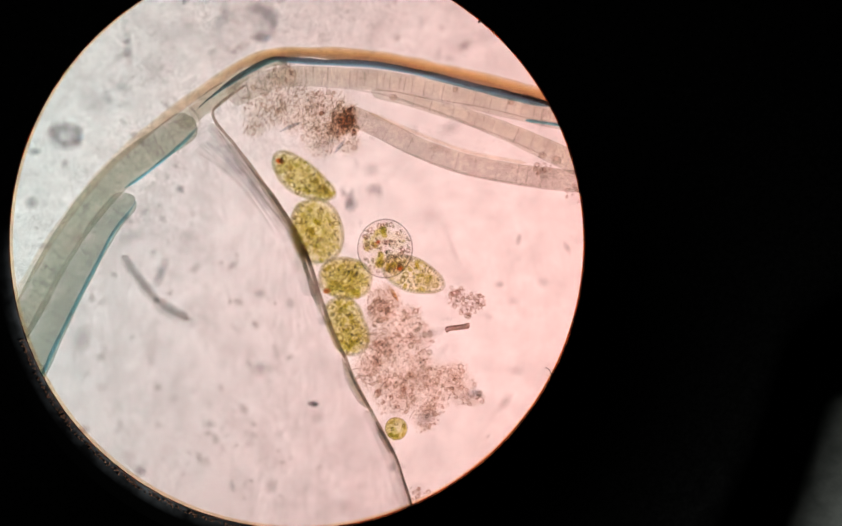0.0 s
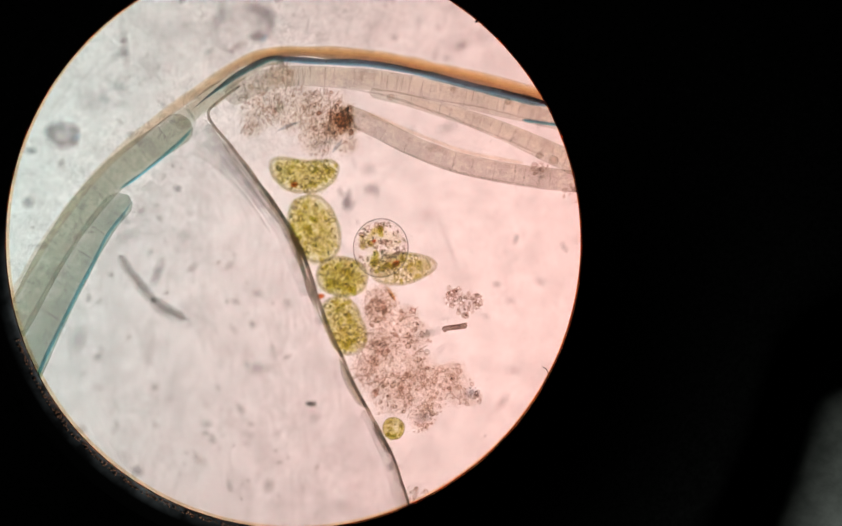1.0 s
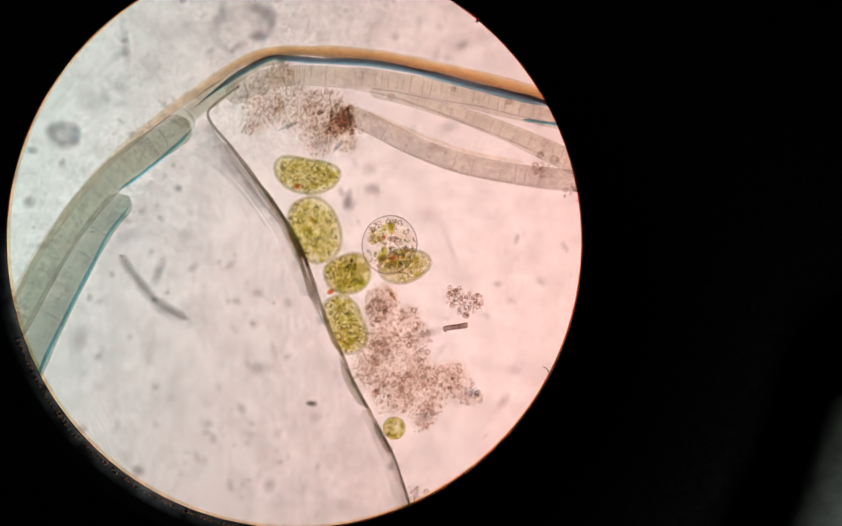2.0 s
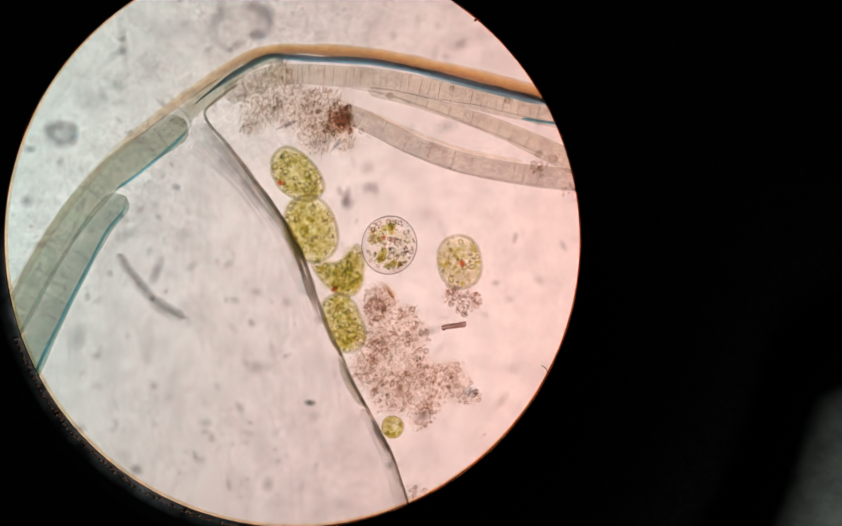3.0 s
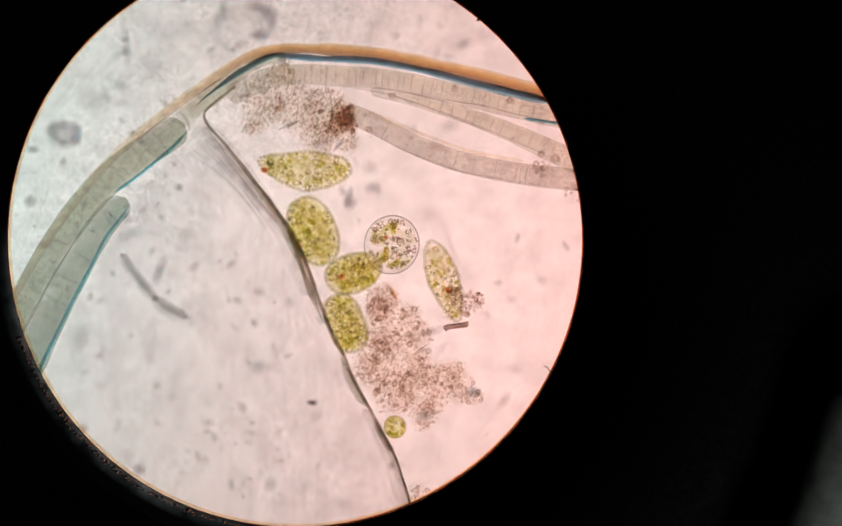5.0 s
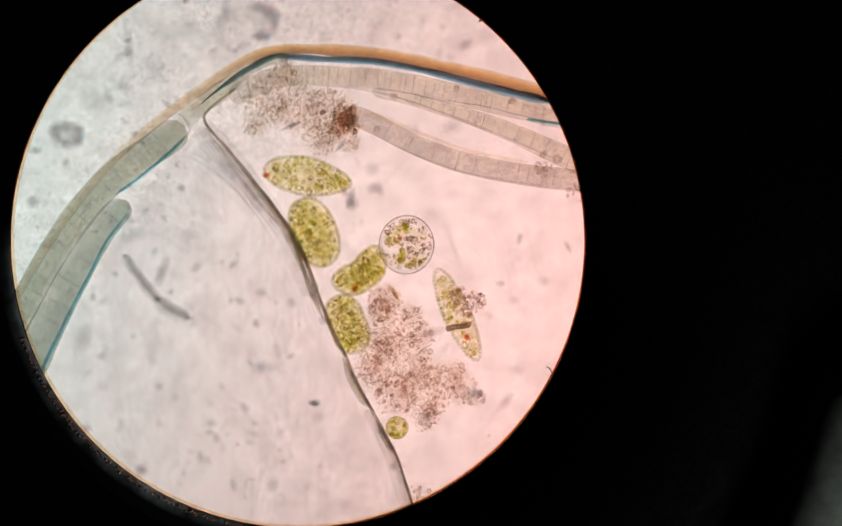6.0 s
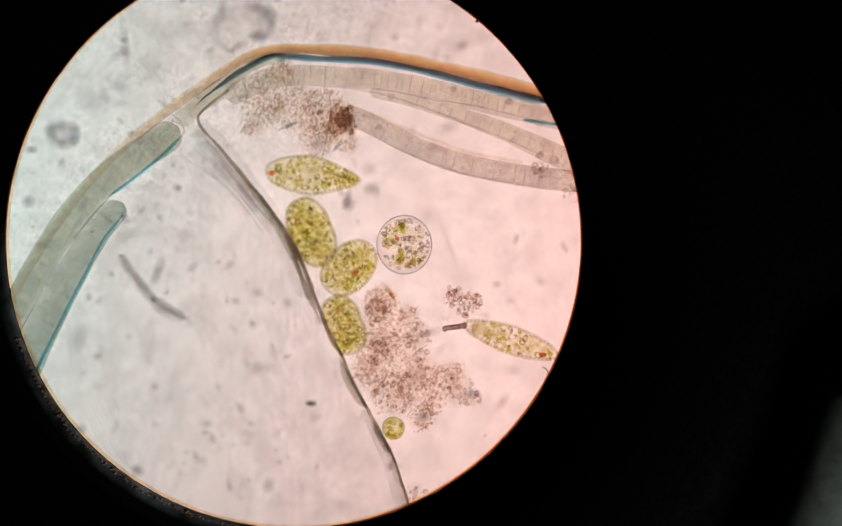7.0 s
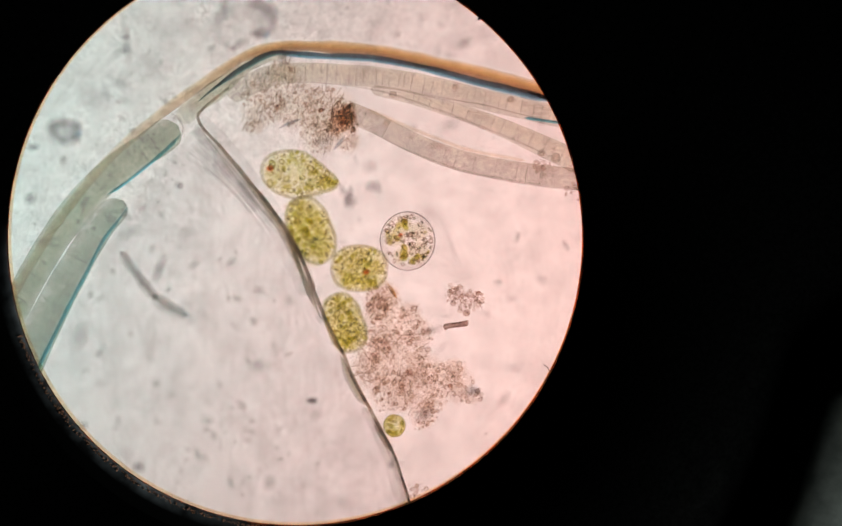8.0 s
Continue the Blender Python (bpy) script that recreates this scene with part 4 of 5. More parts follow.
def rows_upper():
    return [
        (0, 4.2, 48.6, 145, 27.7, 12.5, 0.05, 0.3, -3.2, 0),
        (0.5, 6.9, 52.1, 160, 28.1, 12.5, 0, 0.1, -4.4, 0),
        (1, 6.7, 51.8, 177, 26.0, 12.9, 0, 0, -7.3, 0.08),
        (1.5, 7.5, 50.9, 174, 24.9, 13.3, 0, 0, -7.3, 0.06),
        (1.7, 8.9, 51.3, 175, 25.1, 13.3, 0, 0, -5.6, 0.05),
        (2.8, 3.3, 48.6, 140, 25.1, 14.5, 0.05, 0.25, -3.2, 0),
        (3, 2.3, 49.5, 133, 23.6, 15.7, 0.05, 0.1, -2.4, 0),
        (3.5, 1.5, 49.3, 122, 23.4, 16.1, 0, 0.05, 0.0, 0),
        (4, -5.5, 49.8, 166, 23.0, 19.0, 0.5, 0, -1.0, 0),
        (4.5, -6.7, 52.3, 162, 30.6, 17.3, 0.72, 0, -8.1, 0),
        (4.7, -1.4, 54.1, 168, 33.2, 16.1, 0.6, 0, -6.5, 0),
        (5.8, 10.9, 51.8, 180, 37.7, 15.3, 0.15, 0.5, -2.0, 0),
        (6, 6.8, 48.7, 170, 33.6, 14.9, 0.1, 0.35, 0.0, 0),
        (6.5, 8.3, 49.5, 173, 33.8, 15.3, 0.1, 0.4, 0.0, 0),
        (7, 13.4, 49.6, 174, 36.0, 14.9, 0.1, 0.55, 0.0, 0),
        (7.5, 9.2, 51.7, 177, 33.9, 14.9, 0.1, 0.5, 0.0, 0),
        (8, 2.6, 47.6, 168, 30.1, 18.2, 0, 0.6, 0.0, 0),
    ]


def rows_oval():
    return [
        (0, 14.5, 8.6, 105, 24.3, 19.1, 0, 0, 0, 0),
        (0.5, 14.3, 10, 106, 25.3, 18.7, 0, 0, 0, 0),
        (1, 14.5, 10, 109, 26, 18.2, 0, 0, 0, 0),
        (1.5, 14.4, 8.8, 110, 25.3, 18.7, 0, 0, 0, 0),
        (2.8, 13.2, 9, 109, 25.7, 19.1, 0, 0, 0, 0),
        (3.5, 12.1, 8.5, 109, 25.2, 19.1, 0, 0, 0, 0),
        (4, 12, 8.4, 110, 25.4, 18.7, 0, 0, 0, 0),
        (4.5, 12.1, 7.8, 113, 26.2, 17.8, 0, 0, 0, 0),
        (5.8, 12.9, 6.9, 112, 27.2, 17.4, 0, 0, 0, 0),
        (6, 11.8, 6.9, 112, 27.2, 17, 0, 0, 0, 0),
        (6.5, 11.7, 7.5, 112, 27, 17, 0, 0, 0, 0.03),
        (7, 12, 7.1, 112, 26.8, 16.6, 0, 0, 0, 0.04),
        (7.5, 11.4, 7.3, 111, 26.6, 17, 0, 0, 0, 0.04),
        (8, 10.7, 6.7, 113, 26.6, 16.6, 0, 0, 0, 0.05),
    ]


def rows_middle():
    return [
        (0, 35.6, -27.1, 172, 20.0, 15.4, 0, 0, 0.0, 0),
        (0.5, 35.5, -26.5, 174, 20.5, 13.7, 0, 0, 0.0, 0),
        (1, 35.2, -25.9, 172, 19.2, 14.6, 0, 0, 0.0, 0),
        (1.5, 36.9, -24.4, 189, 17.4, 15.8, 0, 0, 0.0, 0),
        (1.7, 39.1, -24.0, 193, 17.6, 15.4, 0, 0, 0.0, 0),
        (2.8, 36.4, -22.7, 199, 19.0, 13.7, 0, 0, -15.4, 0),
        (3, 35.7, -22.4, 202, 19.6, 13.7, 0, 0, -17.0, 0),
        (3.5, 33.4, -23.9, 191, 19.3, 14.6, 0, 0, -14.6, 0.08),
        (4, 34.8, -23.7, 190, 20.7, 15.0, 0, 0, -11.3, 0.16),
        (4.5, 39.4, -25.3, 192, 21.7, 15.4, 0, 0.15, 0.0, 0),
        (4.7, 40.7, -24.4, 192, 21.7, 15.8, 0, 0.2, 0.0, 0),
        (5.8, 46.7, -23.7, 222, 23.5, 12.5, 0, 0, -6.5, 0.1),
        (6, 46.7, -22.8, 218, 23.2, 13.3, 0, 0, -5.7, 0.12),
        (6.5, 43.8, -25.6, 186, 23.2, 14.6, 0, 0, 0.0, 0),
        (7, 40.4, -19.5, 225, 23.9, 17.4, 0, 0.1, 0.0, 0),
        (7.5, 43.7, -22.7, 195, 22.0, 18.2, 0, 0, 0.0, 0),
        (8, 47.0, -21.8, 180, 21.4, 17.4, 0, 0, 0.0, 0),
    ]


def rows_long():
    return [
        (0, 36.8, -63.0, 112, 23.2, 15.0, 0, 0, 0, 0.08),
        (3.5, 37.0, -62.0, 112, 23.2, 14.8, 0, 0, 0, 0.07),
        (8, 36.4, -62.8, 111, 23.2, 15.0, 0, 0, 0, 0.07),
    ]


def rows_swimmer():
    return [
        (0, 86.8, -24.6, 159, 24.8, 12.9, 0.05, 0.3, 0.0, 0),
        (0.5, 84.3, -20.6, 182, 25.7, 12.1, 0.05, 0.3, 0.0, 0),
        (1, 81.5, -19.8, 187, 24.9, 12.1, 0.05, 0.35, 0.0, 0),
        (1.5, 79.6, -22.2, 174, 23.8, 13.3, 0.05, 0.45, 0.0, 0),
        (1.7, 79.8, -25.1, 169, 23.3, 13.3, 0.05, 0.4, 0.0, 0),
        (2.2, 86.7, -14.2, 221, 18.5, 12.9, 0.05, 0.2, 0.0, 0),
        (2.8, 116.3, -15.2, 291, 21.3, 12.5, 0, 0, 0.0, 0.08),
        (3, 124.1, -16.0, 279, 20.4, 16.5, 0, 0, 0.0, 0),
        (3.5, 132.1, -17.1, 265, 19.6, 16.1, 0, 0, 0.0, 0),
        (4, 129.4, -18.6, 219, 21.2, 15.7, 0, 0, 0.0, 0),
        (4.5, 116.0, -28.7, 254, 17.8, 12.1, 0, 0, 0.0, 0),
        (4.7, 110.2, -29.8, 289, 23.6, 12.1, 0.3, 0, 0.0, 0),
        (5.8, 117.3, -44.8, 289, 38.7, 11.2, 0.2, 0.35, 0.0, 0),
        (6, 119.1, -54.8, 294, 37.9, 10.8, 0.2, 0.2, 0.0, 0),
        (6.5, 126.4, -63.5, 298, 41.2, 10.0, 0.2, 0.15, 0.0, 0),
        (6.7, 142.7, -72.8, 325, 28.1, 11.2, 0.2, 0.15, 0.0, 0),
        (7, 161.7, -73.3, 341, 37.8, 10.8, 0.2, 0.3, 0.0, 0),
        (7.2, 175.5, -82.5, 339, 38.1, 11.7, 0.2, 0.35, 0.0, 0),
        (7.4, 201.5, -98.2, 339, 37.7, 11.2, 0.2, 0.35, 0.0, 0),
        (7.5, 251.5, -117.4, 339, 37.7, 11.2, 0.2, 0.35, 0.0, 0),
        (8, 302.6, -139.1, 339, 37.8, 11.2, 0.2, 0.35, 0.0, 0),
    ]


# how thick the chloroplasts lie: u from tail to head, v from the right flank to the left
def round_nucleus(u, v):
    return 0.15 if (u / 0.36) ** 2 + (v / 0.5) ** 2 < 1 else 0.12 if u > 0.4 else 0.8


def left_flank(u, v):
    return min(1.0, max(0.40, 0.55 + 0.6 * v - 0.35 * u))


def tail_ball(u, v):
    return 1.0 if u < -0.45 else 0.30 if u < -0.1 else 0.6


def midriff(u, v):
    return 0.9 if abs(u + 0.05) < 0.5 else 0.12


EYE_UPPER = [(0, -12.6, 60.1), (1, 0.6, 42.3), (1.7, 3.1, 41.0), (2.8, -6.1, 41.1), (3.5, -14.2, 46.7), (4, -22.6, 51.8), (4.5, -28.1, 56.0), (4.7, -26.3, 54.9), (5.8, -21.3, 48.6), (6, -22.8, 48.7), (6.5, -22.2, 49.1), (7, -16.3, 50.7), (7.5, -18.5, 51.8), (8, -18.6, 52.1)]
EYE_MIDDLE = [(0, 22.7, -36.4), (0.5, 22.1, -38.7), (1, 20.0, -40.5), (1.5, 21.8, -39.7), (2.8, 30.4, -34.6), (3, 31.0, -35.9), (3.5, 29.7, -32.5), (4.5, 32.3, -26.8), (5.8, 40.7, -33.1), (6, 42.9, -35.4), (6.5, 41.7, -30.2), (7, 45.4, -23.2), (7.5, 48.9, -24.2), (8, 52.8, -24.5)]
EYE_SWIMMER = [(0, 77.1, -19.6), (1, 76.3, -15.8), (1.7, 72.4, -15.9), (2.8, 114.4, -17.0), (3, 125.7, -17.1), (3.5, 132.8, -19.3), (4, 127.3, -25.3), (4.5, 115.1, -32.7), (5.8, 122.4, -59.9), (6.5, 134.1, -81.2), (6.7, 153.7, -79.2), (7, 184.3, -83.7), (7.2, 203.6, -93.1)]

soft_cells = [
    Soft("changing_green_cell", "yellow-green cell swelling and stretching above the oval one", -4.0, rows_upper(), 31, 50, 44, 6, 2.0, True, round_nucleus, EYE_UPPER),
    Soft("green_cell", "dense yellow-green oval cell pressed against the cell wall", -4.0, rows_oval(), 3, 86, 50, 6, 2.0, True, left_flank),
    Soft("changing_green_cell", "yellow-green squirming round cell between its neighbours", -5.0, rows_middle(), 37, 72, 42, 6, 2.0, True, lambda u, v: 0.8, EYE_MIDDLE),
    Soft("green_cell", "olive-green blunt oblong cell resting against the cell wall", -5.0, rows_long(), 5, 58, 34, 6, 2.0, True, tail_ball),
    Soft("swimming_cell", "pale green spindle cell that swims away over the debris", -2.0, rows_swimmer(), 41, 36, 20, 6, 2.0, False, midriff, EYE_SWIMMER),
]


# ---- debris ----
GRAINS = {m.name: [unit_blob("grain", m, 0.5, 40 + k, 1) for k in range(4)] for m in (GRAIN, GRAIN_CLEAR, GRAIN_DARK)}
NEEDLE = unit_bar("fibre", FIBRE, 5, 0.3)


def clump(name, label, spots, seed, fine, coarse, haze_mesh, needles=0, tilt=75, dark=0.12, rings=0.5):
    r = random.Random(seed)
    ob = thing(name, label, "debris")
    weights = [s[2] ** 2 for s in spots]
    for x, y, rad in spots:
        placed("slime", haze_mesh, ob, "", at(x, y, -17, r.uniform(0, 360), (rad * 1.35, rad * 1.2, 2.2)))
    for k in range(coarse):
        x, y, rad = r.choices(spots, weights)[0]
        t, q = r.uniform(0, 2 * math.pi), rad * math.sqrt(r.random())
        kind = r.choices([GRAIN, GRAIN_CLEAR, GRAIN_DARK], [5, 6, dark])[0]
        s = r.uniform(0.8, 1.9) * r.choice((0.7, 1.0, 1.2, 1.5))
        placed("grain", r.choice(GRAINS[kind.name]), ob, "", at(x + q * math.cos(t), y + q * math.sin(t), r.uniform(-17, -9), r.uniform(0, 360), (s * r.uniform(0.9, 1.6), s, s * 0.8)))
    for k in range(needles):
        x, y, rad = r.choices(spots, weights)[0]
        t, q = r.uniform(0, 2 * math.pi), rad * math.sqrt(r.random())
        s = r.uniform(1.6, 4.2)
        placed("fibre", NEEDLE, ob, "", at(x + q * math.cos(t), y + q * math.sin(t), r.uniform(-13, -7), tilt + r.gauss(0, 28), (s, 0.5, 0.5)))
    stuff_part("fine_debris", many_bm(spots, fine, 0.95, seed, -18, -9), FINE, ob)
    stuff_part("clear_grit", many_bm(spots, int(fine * rings), 1.45, seed + 1, -16, -7), FINE_CLEAR, ob)
    stuff_part("dark_grit", many_bm(spots, fine // 16, 0.75, seed + 2, -16, -7), FINE_DARK, ob)
    return ob


def spots_of(*rows):
    return [(*p, r) for p, r in rows]


def debris():
    clump("debris_heap", "pinkish-brown heap of fine grains beside the green cells", spots_of(((63.8, -46.5), 13.6), ((69.5, -65.9), 17.6), ((60.1, -81.5), 13.6), ((76.5, -90.6), 21.6), ((58.0, -104.2), 12.8), ((72.4, -116.5), 16.0), ((88.9, -116.5), 16.8), ((95.1, -98.0), 12.8), ((111.5, -105.4), 12.8), ((123.1, -112.4), 12.0), ((133.8, -119.4), 6.8), ((95.9, -135.9), 9.6), ((91.8, -71.2), 10.4), ((84.8, -56.8), 8.8), ((50.0, -95.0), 9.0), ((121.0, -99.0), 8.0), ((104.0, -123.0), 9.0), ((66.0, -44.0), 10.0), ((59.0, -54.0), 10.0)), 51, 560, 190, LENS["brown_slime"], 110, 40, 0.06)
    clump("debris_tuft", "brown tuft of fibres and grains below the orange sheath", spots_of(((-27.5, 104.9), 16.8), ((-1.0, 102.9), 18.0), ((21.5, 98.0), 19.2), ((15.8, 79.2), 13.6), ((-35.7, 88.2), 7.2), ((37.0, 77.5), 9.6), ((-13.2, 127.4), 11.2)), 57, 420, 26, LENS["olive_slime"], 230, 80, 0.1, 0.16)
    knot = clump("dark_knot", "dark brown knot of fibres in the tuft", spots_of(((33.8, 96.7), 10.4), ((26.4, 86.5), 7.2), ((37.9, 89.8), 7.2)), 61, 110, 18, LENS["brown_slime"], 60, 60, 0.4)
    placed("core", LENS["brown_knot"], knot, "dark brown core", at(33.4, 94.0, -15, 60, (13.5, 10.0, 2.0)))
    stuff_part("dark_grit", many_bm(spots_of(((33.8, 94.7), 10.2)), 34, 1.3, 5, -14, -6), FINE_DARK, knot)
    clump("debris_cluster", "loose cluster of pale grains beside a dark stub", spots_of(((119.8, -41.1), 8.0), ((134.2, -45.3), 7.6), ((127.2, -51.9), 4.8)), 67, 110, 26, LENS["faint_smudge"])
    stub = thing("brown_stub", "short dark brown broken stub with a pale core", "plant fragment")
    finish("bark", sweep([(110.6, -66.6), (115.5, -65.4), (122.8, -64.6), (130.0, -63.4)], -12, (2.0, 2.6), 3, 10, 6, True, True, 0.5), BARK, stub)
    finish("core", sweep([(115.7, -65.6), (122.0, -64.4), (127.7, -63.8)], -9.4, 0.9, 0.8, 8, 6, True, True, 0.6), FIBRE, stub, "pale core")
    placed("tail", LENS["grey_smudge"], stub, "grey blurred tail", at(101.0, -69.4, -14, 16, (13.5, 4.6, 1.5)))
    q = random.Random(83)
    for k in range(9):
        f = q.random()
        placed("splinter", q.choice(GRAINS[GRAIN_DARK.name]), stub, "", at(110 + 21 * f, -66.8 + 3.4 * f + q.choice((-1, 1)) * q.uniform(1.0, 2.0), q.uniform(-12, -9), q.uniform(0, 16), (q.uniform(0.6, 1.5), q.uniform(0.4, 0.7), 0.6)))
    sliver = thing("blue_sliver", "dark blue sliver stuck in the brown tuft", "sliver")
    finish("blade", sweep([(-14.4, 83.3), (-6.3, 87.3), (4.3, 91.4)], -6, 1.6, 1.0, 8, 6, True, True, 0.4, 0.4), NAVY_PALE, sliver)
    finish("blade", sweep([(27.0, 67.0), (31.8, 72.7), (35.9, 78.4)], -6, 1.6, 1.0, 8, 6, True, True, 0.4, 0.4), NAVY_PALE, sliver)
    flake = thing("orange_flake", "small orange-brown flake on the debris heap", "flake")
    finish("blade", sweep([(67.4, -31.9), (71.4, -38.0), (75.5, -44.9)], -8, 2.0, 1.2, 8, 6, True, True, 0.4, 0.4), TAN, flake)
    tagged(placed("blue_grey_lump", LENS["blue_smudge"], None, "", at(133.0, -114.5, -8.5, 20, (7.0, 6.0, 1.5))), "blurred blue-grey lump at the tip of the debris heap", "lump")
    tagged(placed("grey_lump", LENS["dark_smudge"], None, "", at(*(96.3, -132.8), -8.5, 30, (9.6, 6.8, 1.5))), "blurred blue-grey lump at the foot of the debris heap", "lump")
    for spot, seed in (((91.4, -191.9), 71), ((186.5, 55.3), 73), ((210.4, 37.1), 79)):
        clump("debris_crumb", "small crumb of greyish grains at the edge of the field", [(*spot, 6.8)], seed, 9, 7, LENS["faint_smudge"], dark=0)


debris()


# ---- small things in the water ----
def bubble(spot, r, z=-8.0):
    ob = thing("tiny_ring_cell", "tiny clear round cell with a dark rim", "tiny cell", spot[0], spot[1], z, group="tiny clear cells")
    placed("body", unit_blob("body", GRAIN_CLEAR, 0.1, 5, 2), ob, "", at(0, 0, 0, 0, (r * 0.8, r * 0.8, r * 0.6)))
    finish("rim", ring_bm(r * 0.8, r * 1.05, -0.4, 0.4, 0, 0, 20), WALL, ob)
    return ob


def small_things():
    rod = thing("grey_rod", "blurred grey forked rod under the large cell", "rod")
    finish("arm", sweep([(-138.3, -9.4), (-128.4, -24.7), (-117.6, -38.4), (-110.1, -46.3)], -17.5, (3.8, 5.0), 2, 12, 8, True, True, 0.3), ROD, rod)
    finish("arm", sweep([(-113.4, -43.0), (-104.3, -50.9), (-95.1, -55.9), (-86.8, -59.6)], -17.3, (5.2, 6.6), 2, 12, 8, True, True, 0.3), ROD, rod)
    placed("branch", LENS["dark_smudge"], rod, "", at(*(-108.4, -23.1), -17.5, 70, (16.0, 5.2, 1.5)))
    placed("branch", LENS["grey_smudge"], rod, "", at(*(-131.3, 5.2), -17.5, 20, (13.6, 6.4, 1.5)))
    spec = [  # x, y, half sizes, turn, haze
        ((-205.6, 70.8), 5.2, 3.2, 0, "dark_smudge"),
        ((-208.1, 30.9), 5.2, 5.2, 0, "dark_smudge"), ((-134.2, 152.6), 3.6, 24.0, 8, "grey_smudge"), ((-58.6, 178.8), 4.0, 12.0, 0, "grey_smudge"),
        ((-96.0, 163.0), 16.0, 12.0, 0, "faint_smudge"), ((-112.6, 133.9), 20.0, 12.0, 20, "faint_smudge"), ((-158.3, 109.0), 12.0, 9.6, 0, "faint_smudge"),
        ((54.0, 56.7), 6.0, 5.6, 0, "grey_smudge"), ((56.2, 41.6), 6.6, 5.0, 20, "dark_smudge"), ((60.5, 38.2), 3.6, 4.6, -10, "grey_smudge"), ((38.8, 29.4), 5.4, 5.8, 0, "dark_smudge"), ((37.4, 33.8), 3.6, 8.8, -15, "dark_smudge"), ((32.8, 38.4), 2.8, 4.8, 20, "grey_smudge"),
        ((115.0, 89.1), 8.8, 5.6, 10, "grey_smudge"), ((120.8, 152.6), 13.6, 8.0, 0, "faint_smudge"), ((140.8, 158.9), 10.4, 7.2, 0, "faint_smudge"),
        ((74.3, 158.9), 4.0, 3.6, 0, "grey_smudge"), ((-93.5, 41.7), 3.6, 3.6, 0, "dark_smudge"), ((-32.0, -38.9), 5.2, 4.0, 0, "grey_smudge"),
        ((-170.7, -75.8), 7.2, 12.0, -15, "grey_smudge"), ((-124.2, -176.3), 5.2, 4.8, 0, "dark_smudge"), ((-167.8, -144.4), 4.8, 4.8, 0, "grey_smudge"),
        ((-23.3, -188.0), 5.2, 6.4, 0, "grey_smudge"), ((-71.1, -140.2), 5.6, 4.0, 0, "grey_smudge"), ((-134.2, -165.1), 7.2, 5.6, 0, "faint_smudge"),
        ((-33.7, -96.6), 6.4, 5.2, 0, "grey_smudge"), ((-8.8, -46.8), 3.6, 4.8, 20, "grey_smudge"), ((32.8, -202.5), 8.0, 5.6, 0, "faint_smudge"),
        ((163.6, -44.7), 5.6, 3.6, 0, "faint_smudge"), ((153.2, -32.2), 3.6, 2.8, 0, "grey_smudge"), ((186.5, -30.1), 4.8, 4.0, 0, "faint_smudge"),
        ((115.0, 1.0), 3.2, 20.0, 20, "faint_smudge"), ((99.2, 21.8), 10.4, 6.4, 0, "faint_smudge"), ((165.7, -98.7), 6.4, 4.0, 0, "faint_smudge"),
    ]
    for spot, a, b, turn, kind in spec:
        ob = tagged(placed("blurred_particle", LENS[kind], None, "", at(*spot, -17.6, turn, (a * 1.22, b * 1.22, 1.2))), {"grey_smudge": "soft grey blurred particle lying deep in the water", "dark_smudge": "darker grey blurred particle lying deep in the water", "faint_smudge": "faint pale blurred particle lying deep in the water"}[kind], "particle", "blurred particles")
    # ragged rings of fluff, out of focus
    q = random.Random(23)
    for spot, a, b, count, start, sweep_by, blue in (((-181.5, 83.3), 10.8, 8.0, 13, 0, 360, (26, -6)), ((-31.2, 169.7), 10.4, 12.0, 14, -130, 290, (12, -30)), ((-56.5, 163.0), 8.8, 13.6, 7, 90, 190, None), ((-140.8, 113.2), 9.6, 7.2, 8, 20, 300, None)):
        ob = thing("blurred_fluff", "ragged grey ring of blurred fluff lying deep in the water", "particle", group="blurred particles")
        for k in range(count):
            t = radians(start + sweep_by * (k + q.uniform(0.2, 0.8)) / count)
            f = q.uniform(0.75, 1.1)
            kind = q.choice(["faint_smudge"] if 6 < count < 9 else ["grey_smudge", "grey_smudge", "grey_smudge", "faint_smudge"])
            w = q.uniform(0.34, 0.7) * (a + b) / 2
            placed("lobe", LENS[kind], ob, "", at(spot[0] + a * f * math.cos(t), spot[1] + b * f * math.sin(t), -17.6, math.degrees(t) + 90 + q.uniform(-30, 30), (w * q.uniform(1.1, 1.9), w, 1.2)))
        if count > 12:
            placed("core", LENS["grey_smudge"], ob, "", at(spot[0] + 1, spot[1] + 1, -17.7, 10, (a * 1.15, b * 1.15, 1.2)))
        # blue colour fringe of the optics, painted as a tinted lobe
        if blue:
            placed("fringe", LENS["blue_smudge"], ob, "bluish colour fringe painted as a lobe", at(spot[0] + 0.4 * blue[0], spot[1] + 0.4 * blue[1], -17.2, 40, (5.2, 3.2, 1.0)))
    r = random.Random(5)
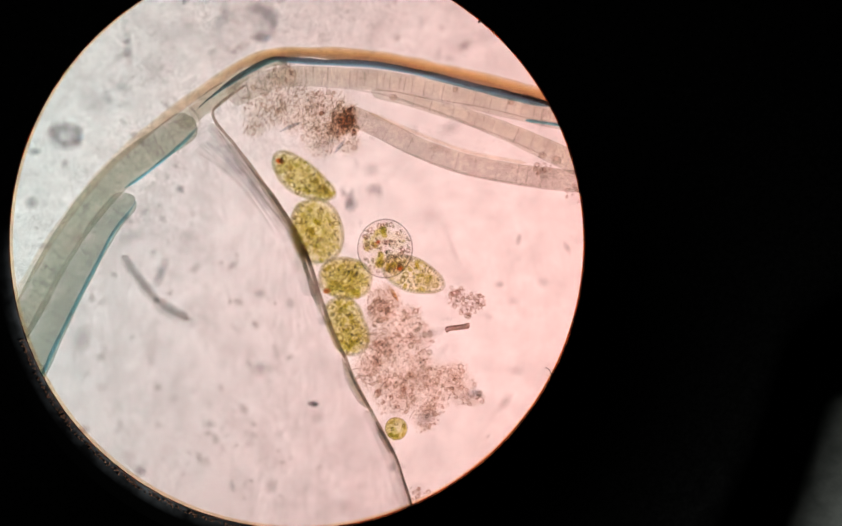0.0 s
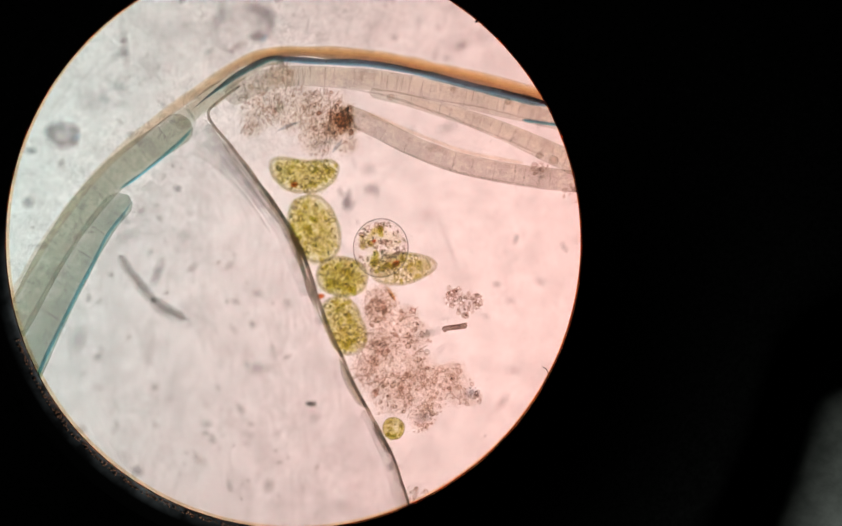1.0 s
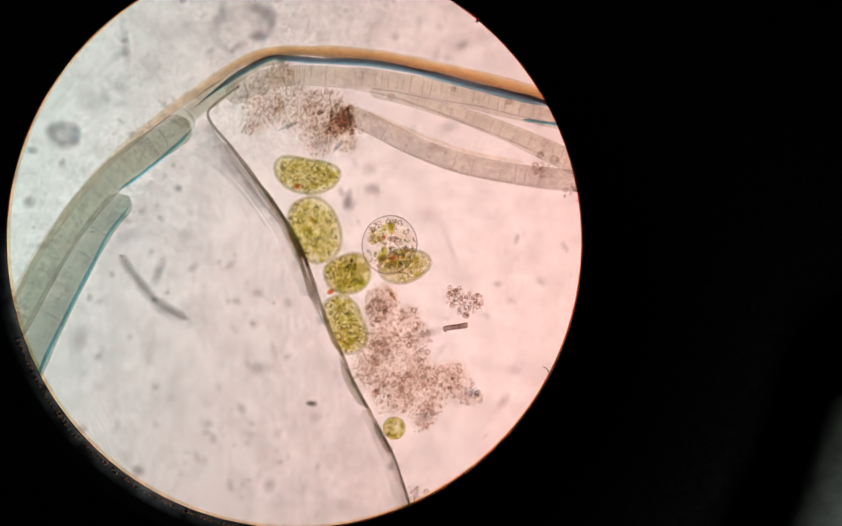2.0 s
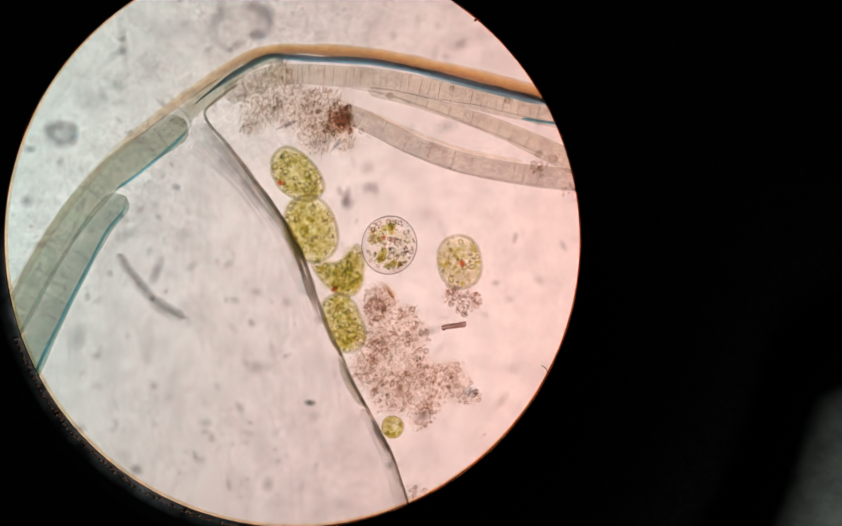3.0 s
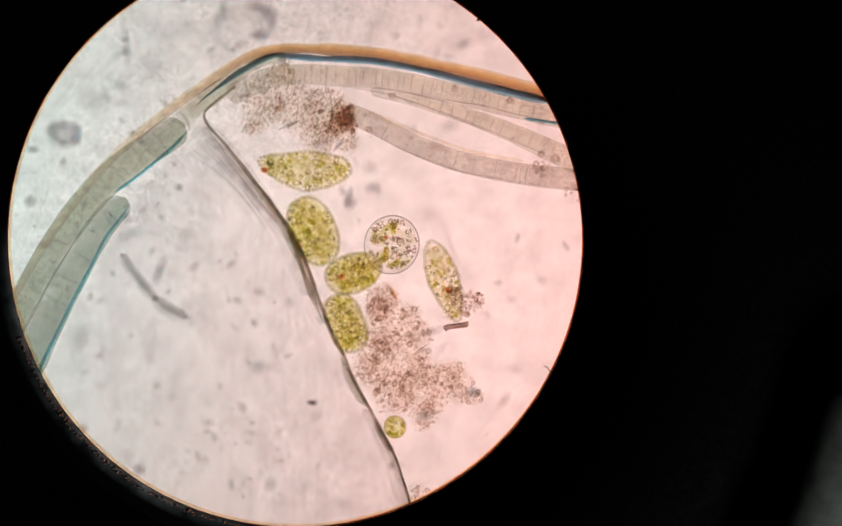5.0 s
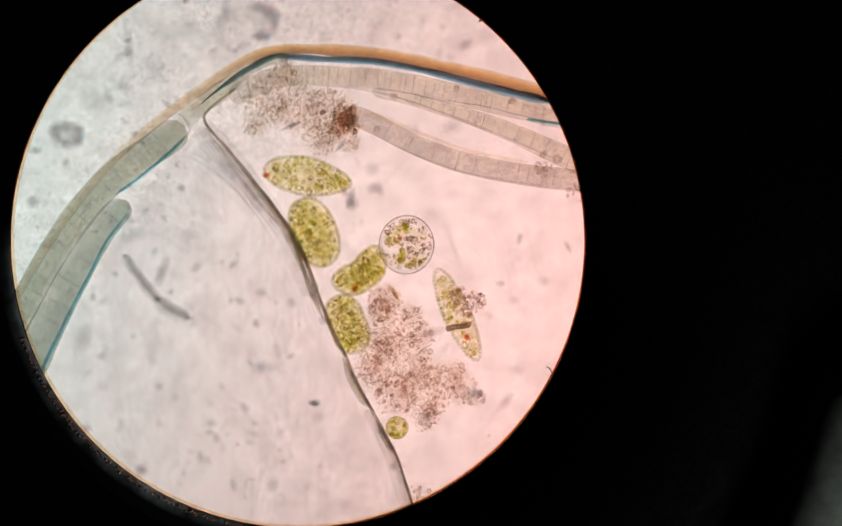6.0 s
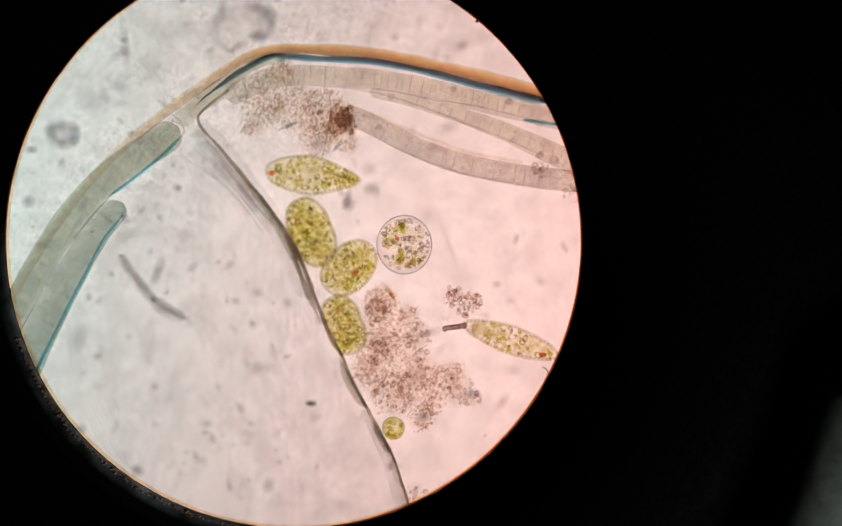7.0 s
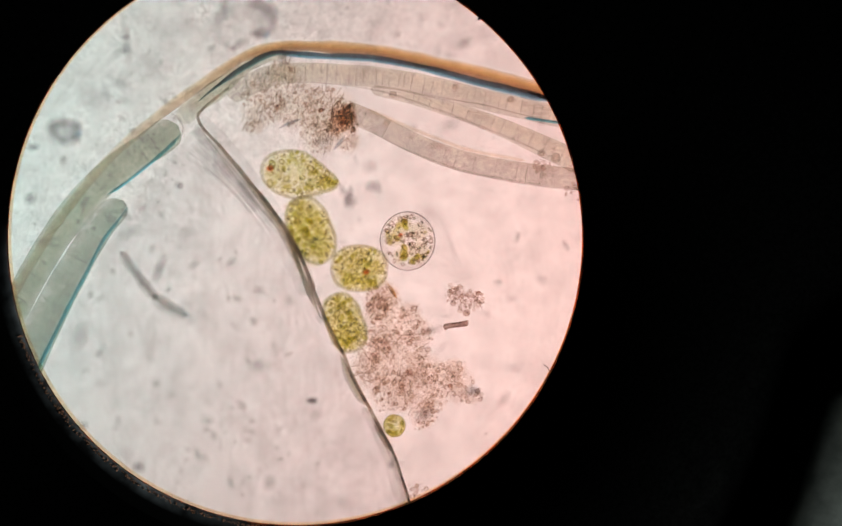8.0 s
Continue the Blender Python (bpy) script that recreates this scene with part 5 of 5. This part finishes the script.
    for k in range(190):
        while True:
            x, y = r.uniform(-212, 212), r.uniform(-212, 212)
            # most of them lie above the filaments and under the large cell
            if math.hypot(x, y) < 208 and (x + 0.45 * y < -30 or y > 0.75 * x + 130 or r.random() < 0.3):
                break
        a = r.uniform(1.2, 4.8)
        tagged(placed("blurred_particle", LENS[r.choice(["grey_smudge", "grey_smudge", "faint_smudge", "faint_smudge", "faint_smudge"])], None, "", at(x, y, -17.8, r.uniform(0, 180), (a * r.uniform(1, 2.2), a, 0.8))), "small soft grey speck lying deep in the water", "particle", "blurred particles")
    tagged(placed("dark_speck", unit_blob("dark_speck", SOOT, 0.3, 4, 2), None, "", at(*(9.5, -124.4), -17, -5, (5.6, 3.0, 1.5))), "tiny dark oblong speck under the large cell", "speck")
    for spot, rad in (((195.1, 62.1), 3.6), ((184.5, 65.8), 2.8), ((180.5, 58.4), 2.4), ((160.9, 106.4), 2.6), ((71.9, 109.7), 2.8), ((118.6, 115.8), 2.0), ((99.1, -83.5), 2.4), ((122.7, -94.1), 2.4), ((128.4, -56.3), 2.2), ((42.2, 71.5), 2.0)):
        bubble(spot, rad)
    return bubble((48.7, 84.9), 2.4)


drifter = small_things()


# ---- what moves ----
def motions():
    for cell in soft_cells:
        cell.move()
    drift = [(0, 43.8, 86.1), (3.5, 50.5, 82.7), (4.5, 51.8, 83.7), (6, 58.6, 85.4), (6.5, 58.9, 86.3), (7, 62.6, 86.9), (7.5, 64.5, 88.4), (8, 67.1, 88.1)]
    walk(drifter, [(t, pose(x * U, y * U, -8 * U)) for t, x, y in drift])
    # the eyecup sways as the eyepiece is held by hand
    sway = ((0, 0), (0.2, -6), (0.7, -7), (1.0, -8), (1.3, 5), (1.7, 10), (2.8, -7), (3.2, -13), (3.6, -6), (4.2, -4), (4.7, 8), (5.8, 4), (6.5, 5), (7.2, 8), (8, 8))
    walk(eyecup, [(t, pose(0.5 * x * U, 0, 0)) for t, x in sway])
    for name, rows in (
        ("clear", [(0, 65.5, -4.7, 0), (0.5, 64.0, -4.7, -3), (1, 64.2, -4.4, -4), (1.5, 68.1, -1.6, -8), (2.8, 71.1, -3.3, -12), (3.5, 71.7, -3.2, -12), (4.5, 71.0, -3.0, -11), (5.8, 78.4, -3.0, -5), (6, 81.0, -2.5, -2), (6.5, 79.0, -2.4, 0), (7, 81.9, -2.2, 3), (7.5, 82.2, -2.0, 4), (8, 83.3, -1.1, 5)]),
    ):
        ob = resting[name]
        walk(ob, [(t, pose(x * U, y * U, ob.location.z, 0, 0, a)) for t, x, y, a in rows])
    for name, rows in (
        ("short", ((0.0, 0, 0), (1.5, -1.2, -1.0), (3.5, -2.6, -2.4), (4.5, -3.2, -3.2), (6.5, -4.8, -6.2), (8.0, -5.5, -7.4))),
        ("thick", ((0.0, 0, 0), (1.5, -2.0, -1.4), (3.5, -4.4, -3.0), (4.5, -6.0, -4.0), (6.5, -9.0, -6.4), (8.0, -11.5, -7.8))),
        ("sheath", ((0.0, 0, 0), (3.0, 0.0, 0.8), (4.5, 0.2, 1.2), (6.5, 0.6, 1.6), (8.0, 0.8, 2.0))),
    ):
        walk(sliding[name], [(t, pose(x * U, y * U, 0)) for t, x, y in rows])
    up, px, py = walls["upper"]
    walk(up, [(t, pose(px * U, py * U, 0, 0, 0, a)) for t, a in ((0.0, 0.0), (1.5, 0.55), (3.5, 1.1), (4.5, 1.5), (6.0, 2.3), (6.5, 2.6), (7.0, 2.9), (8.0, 3.3))])


motions()
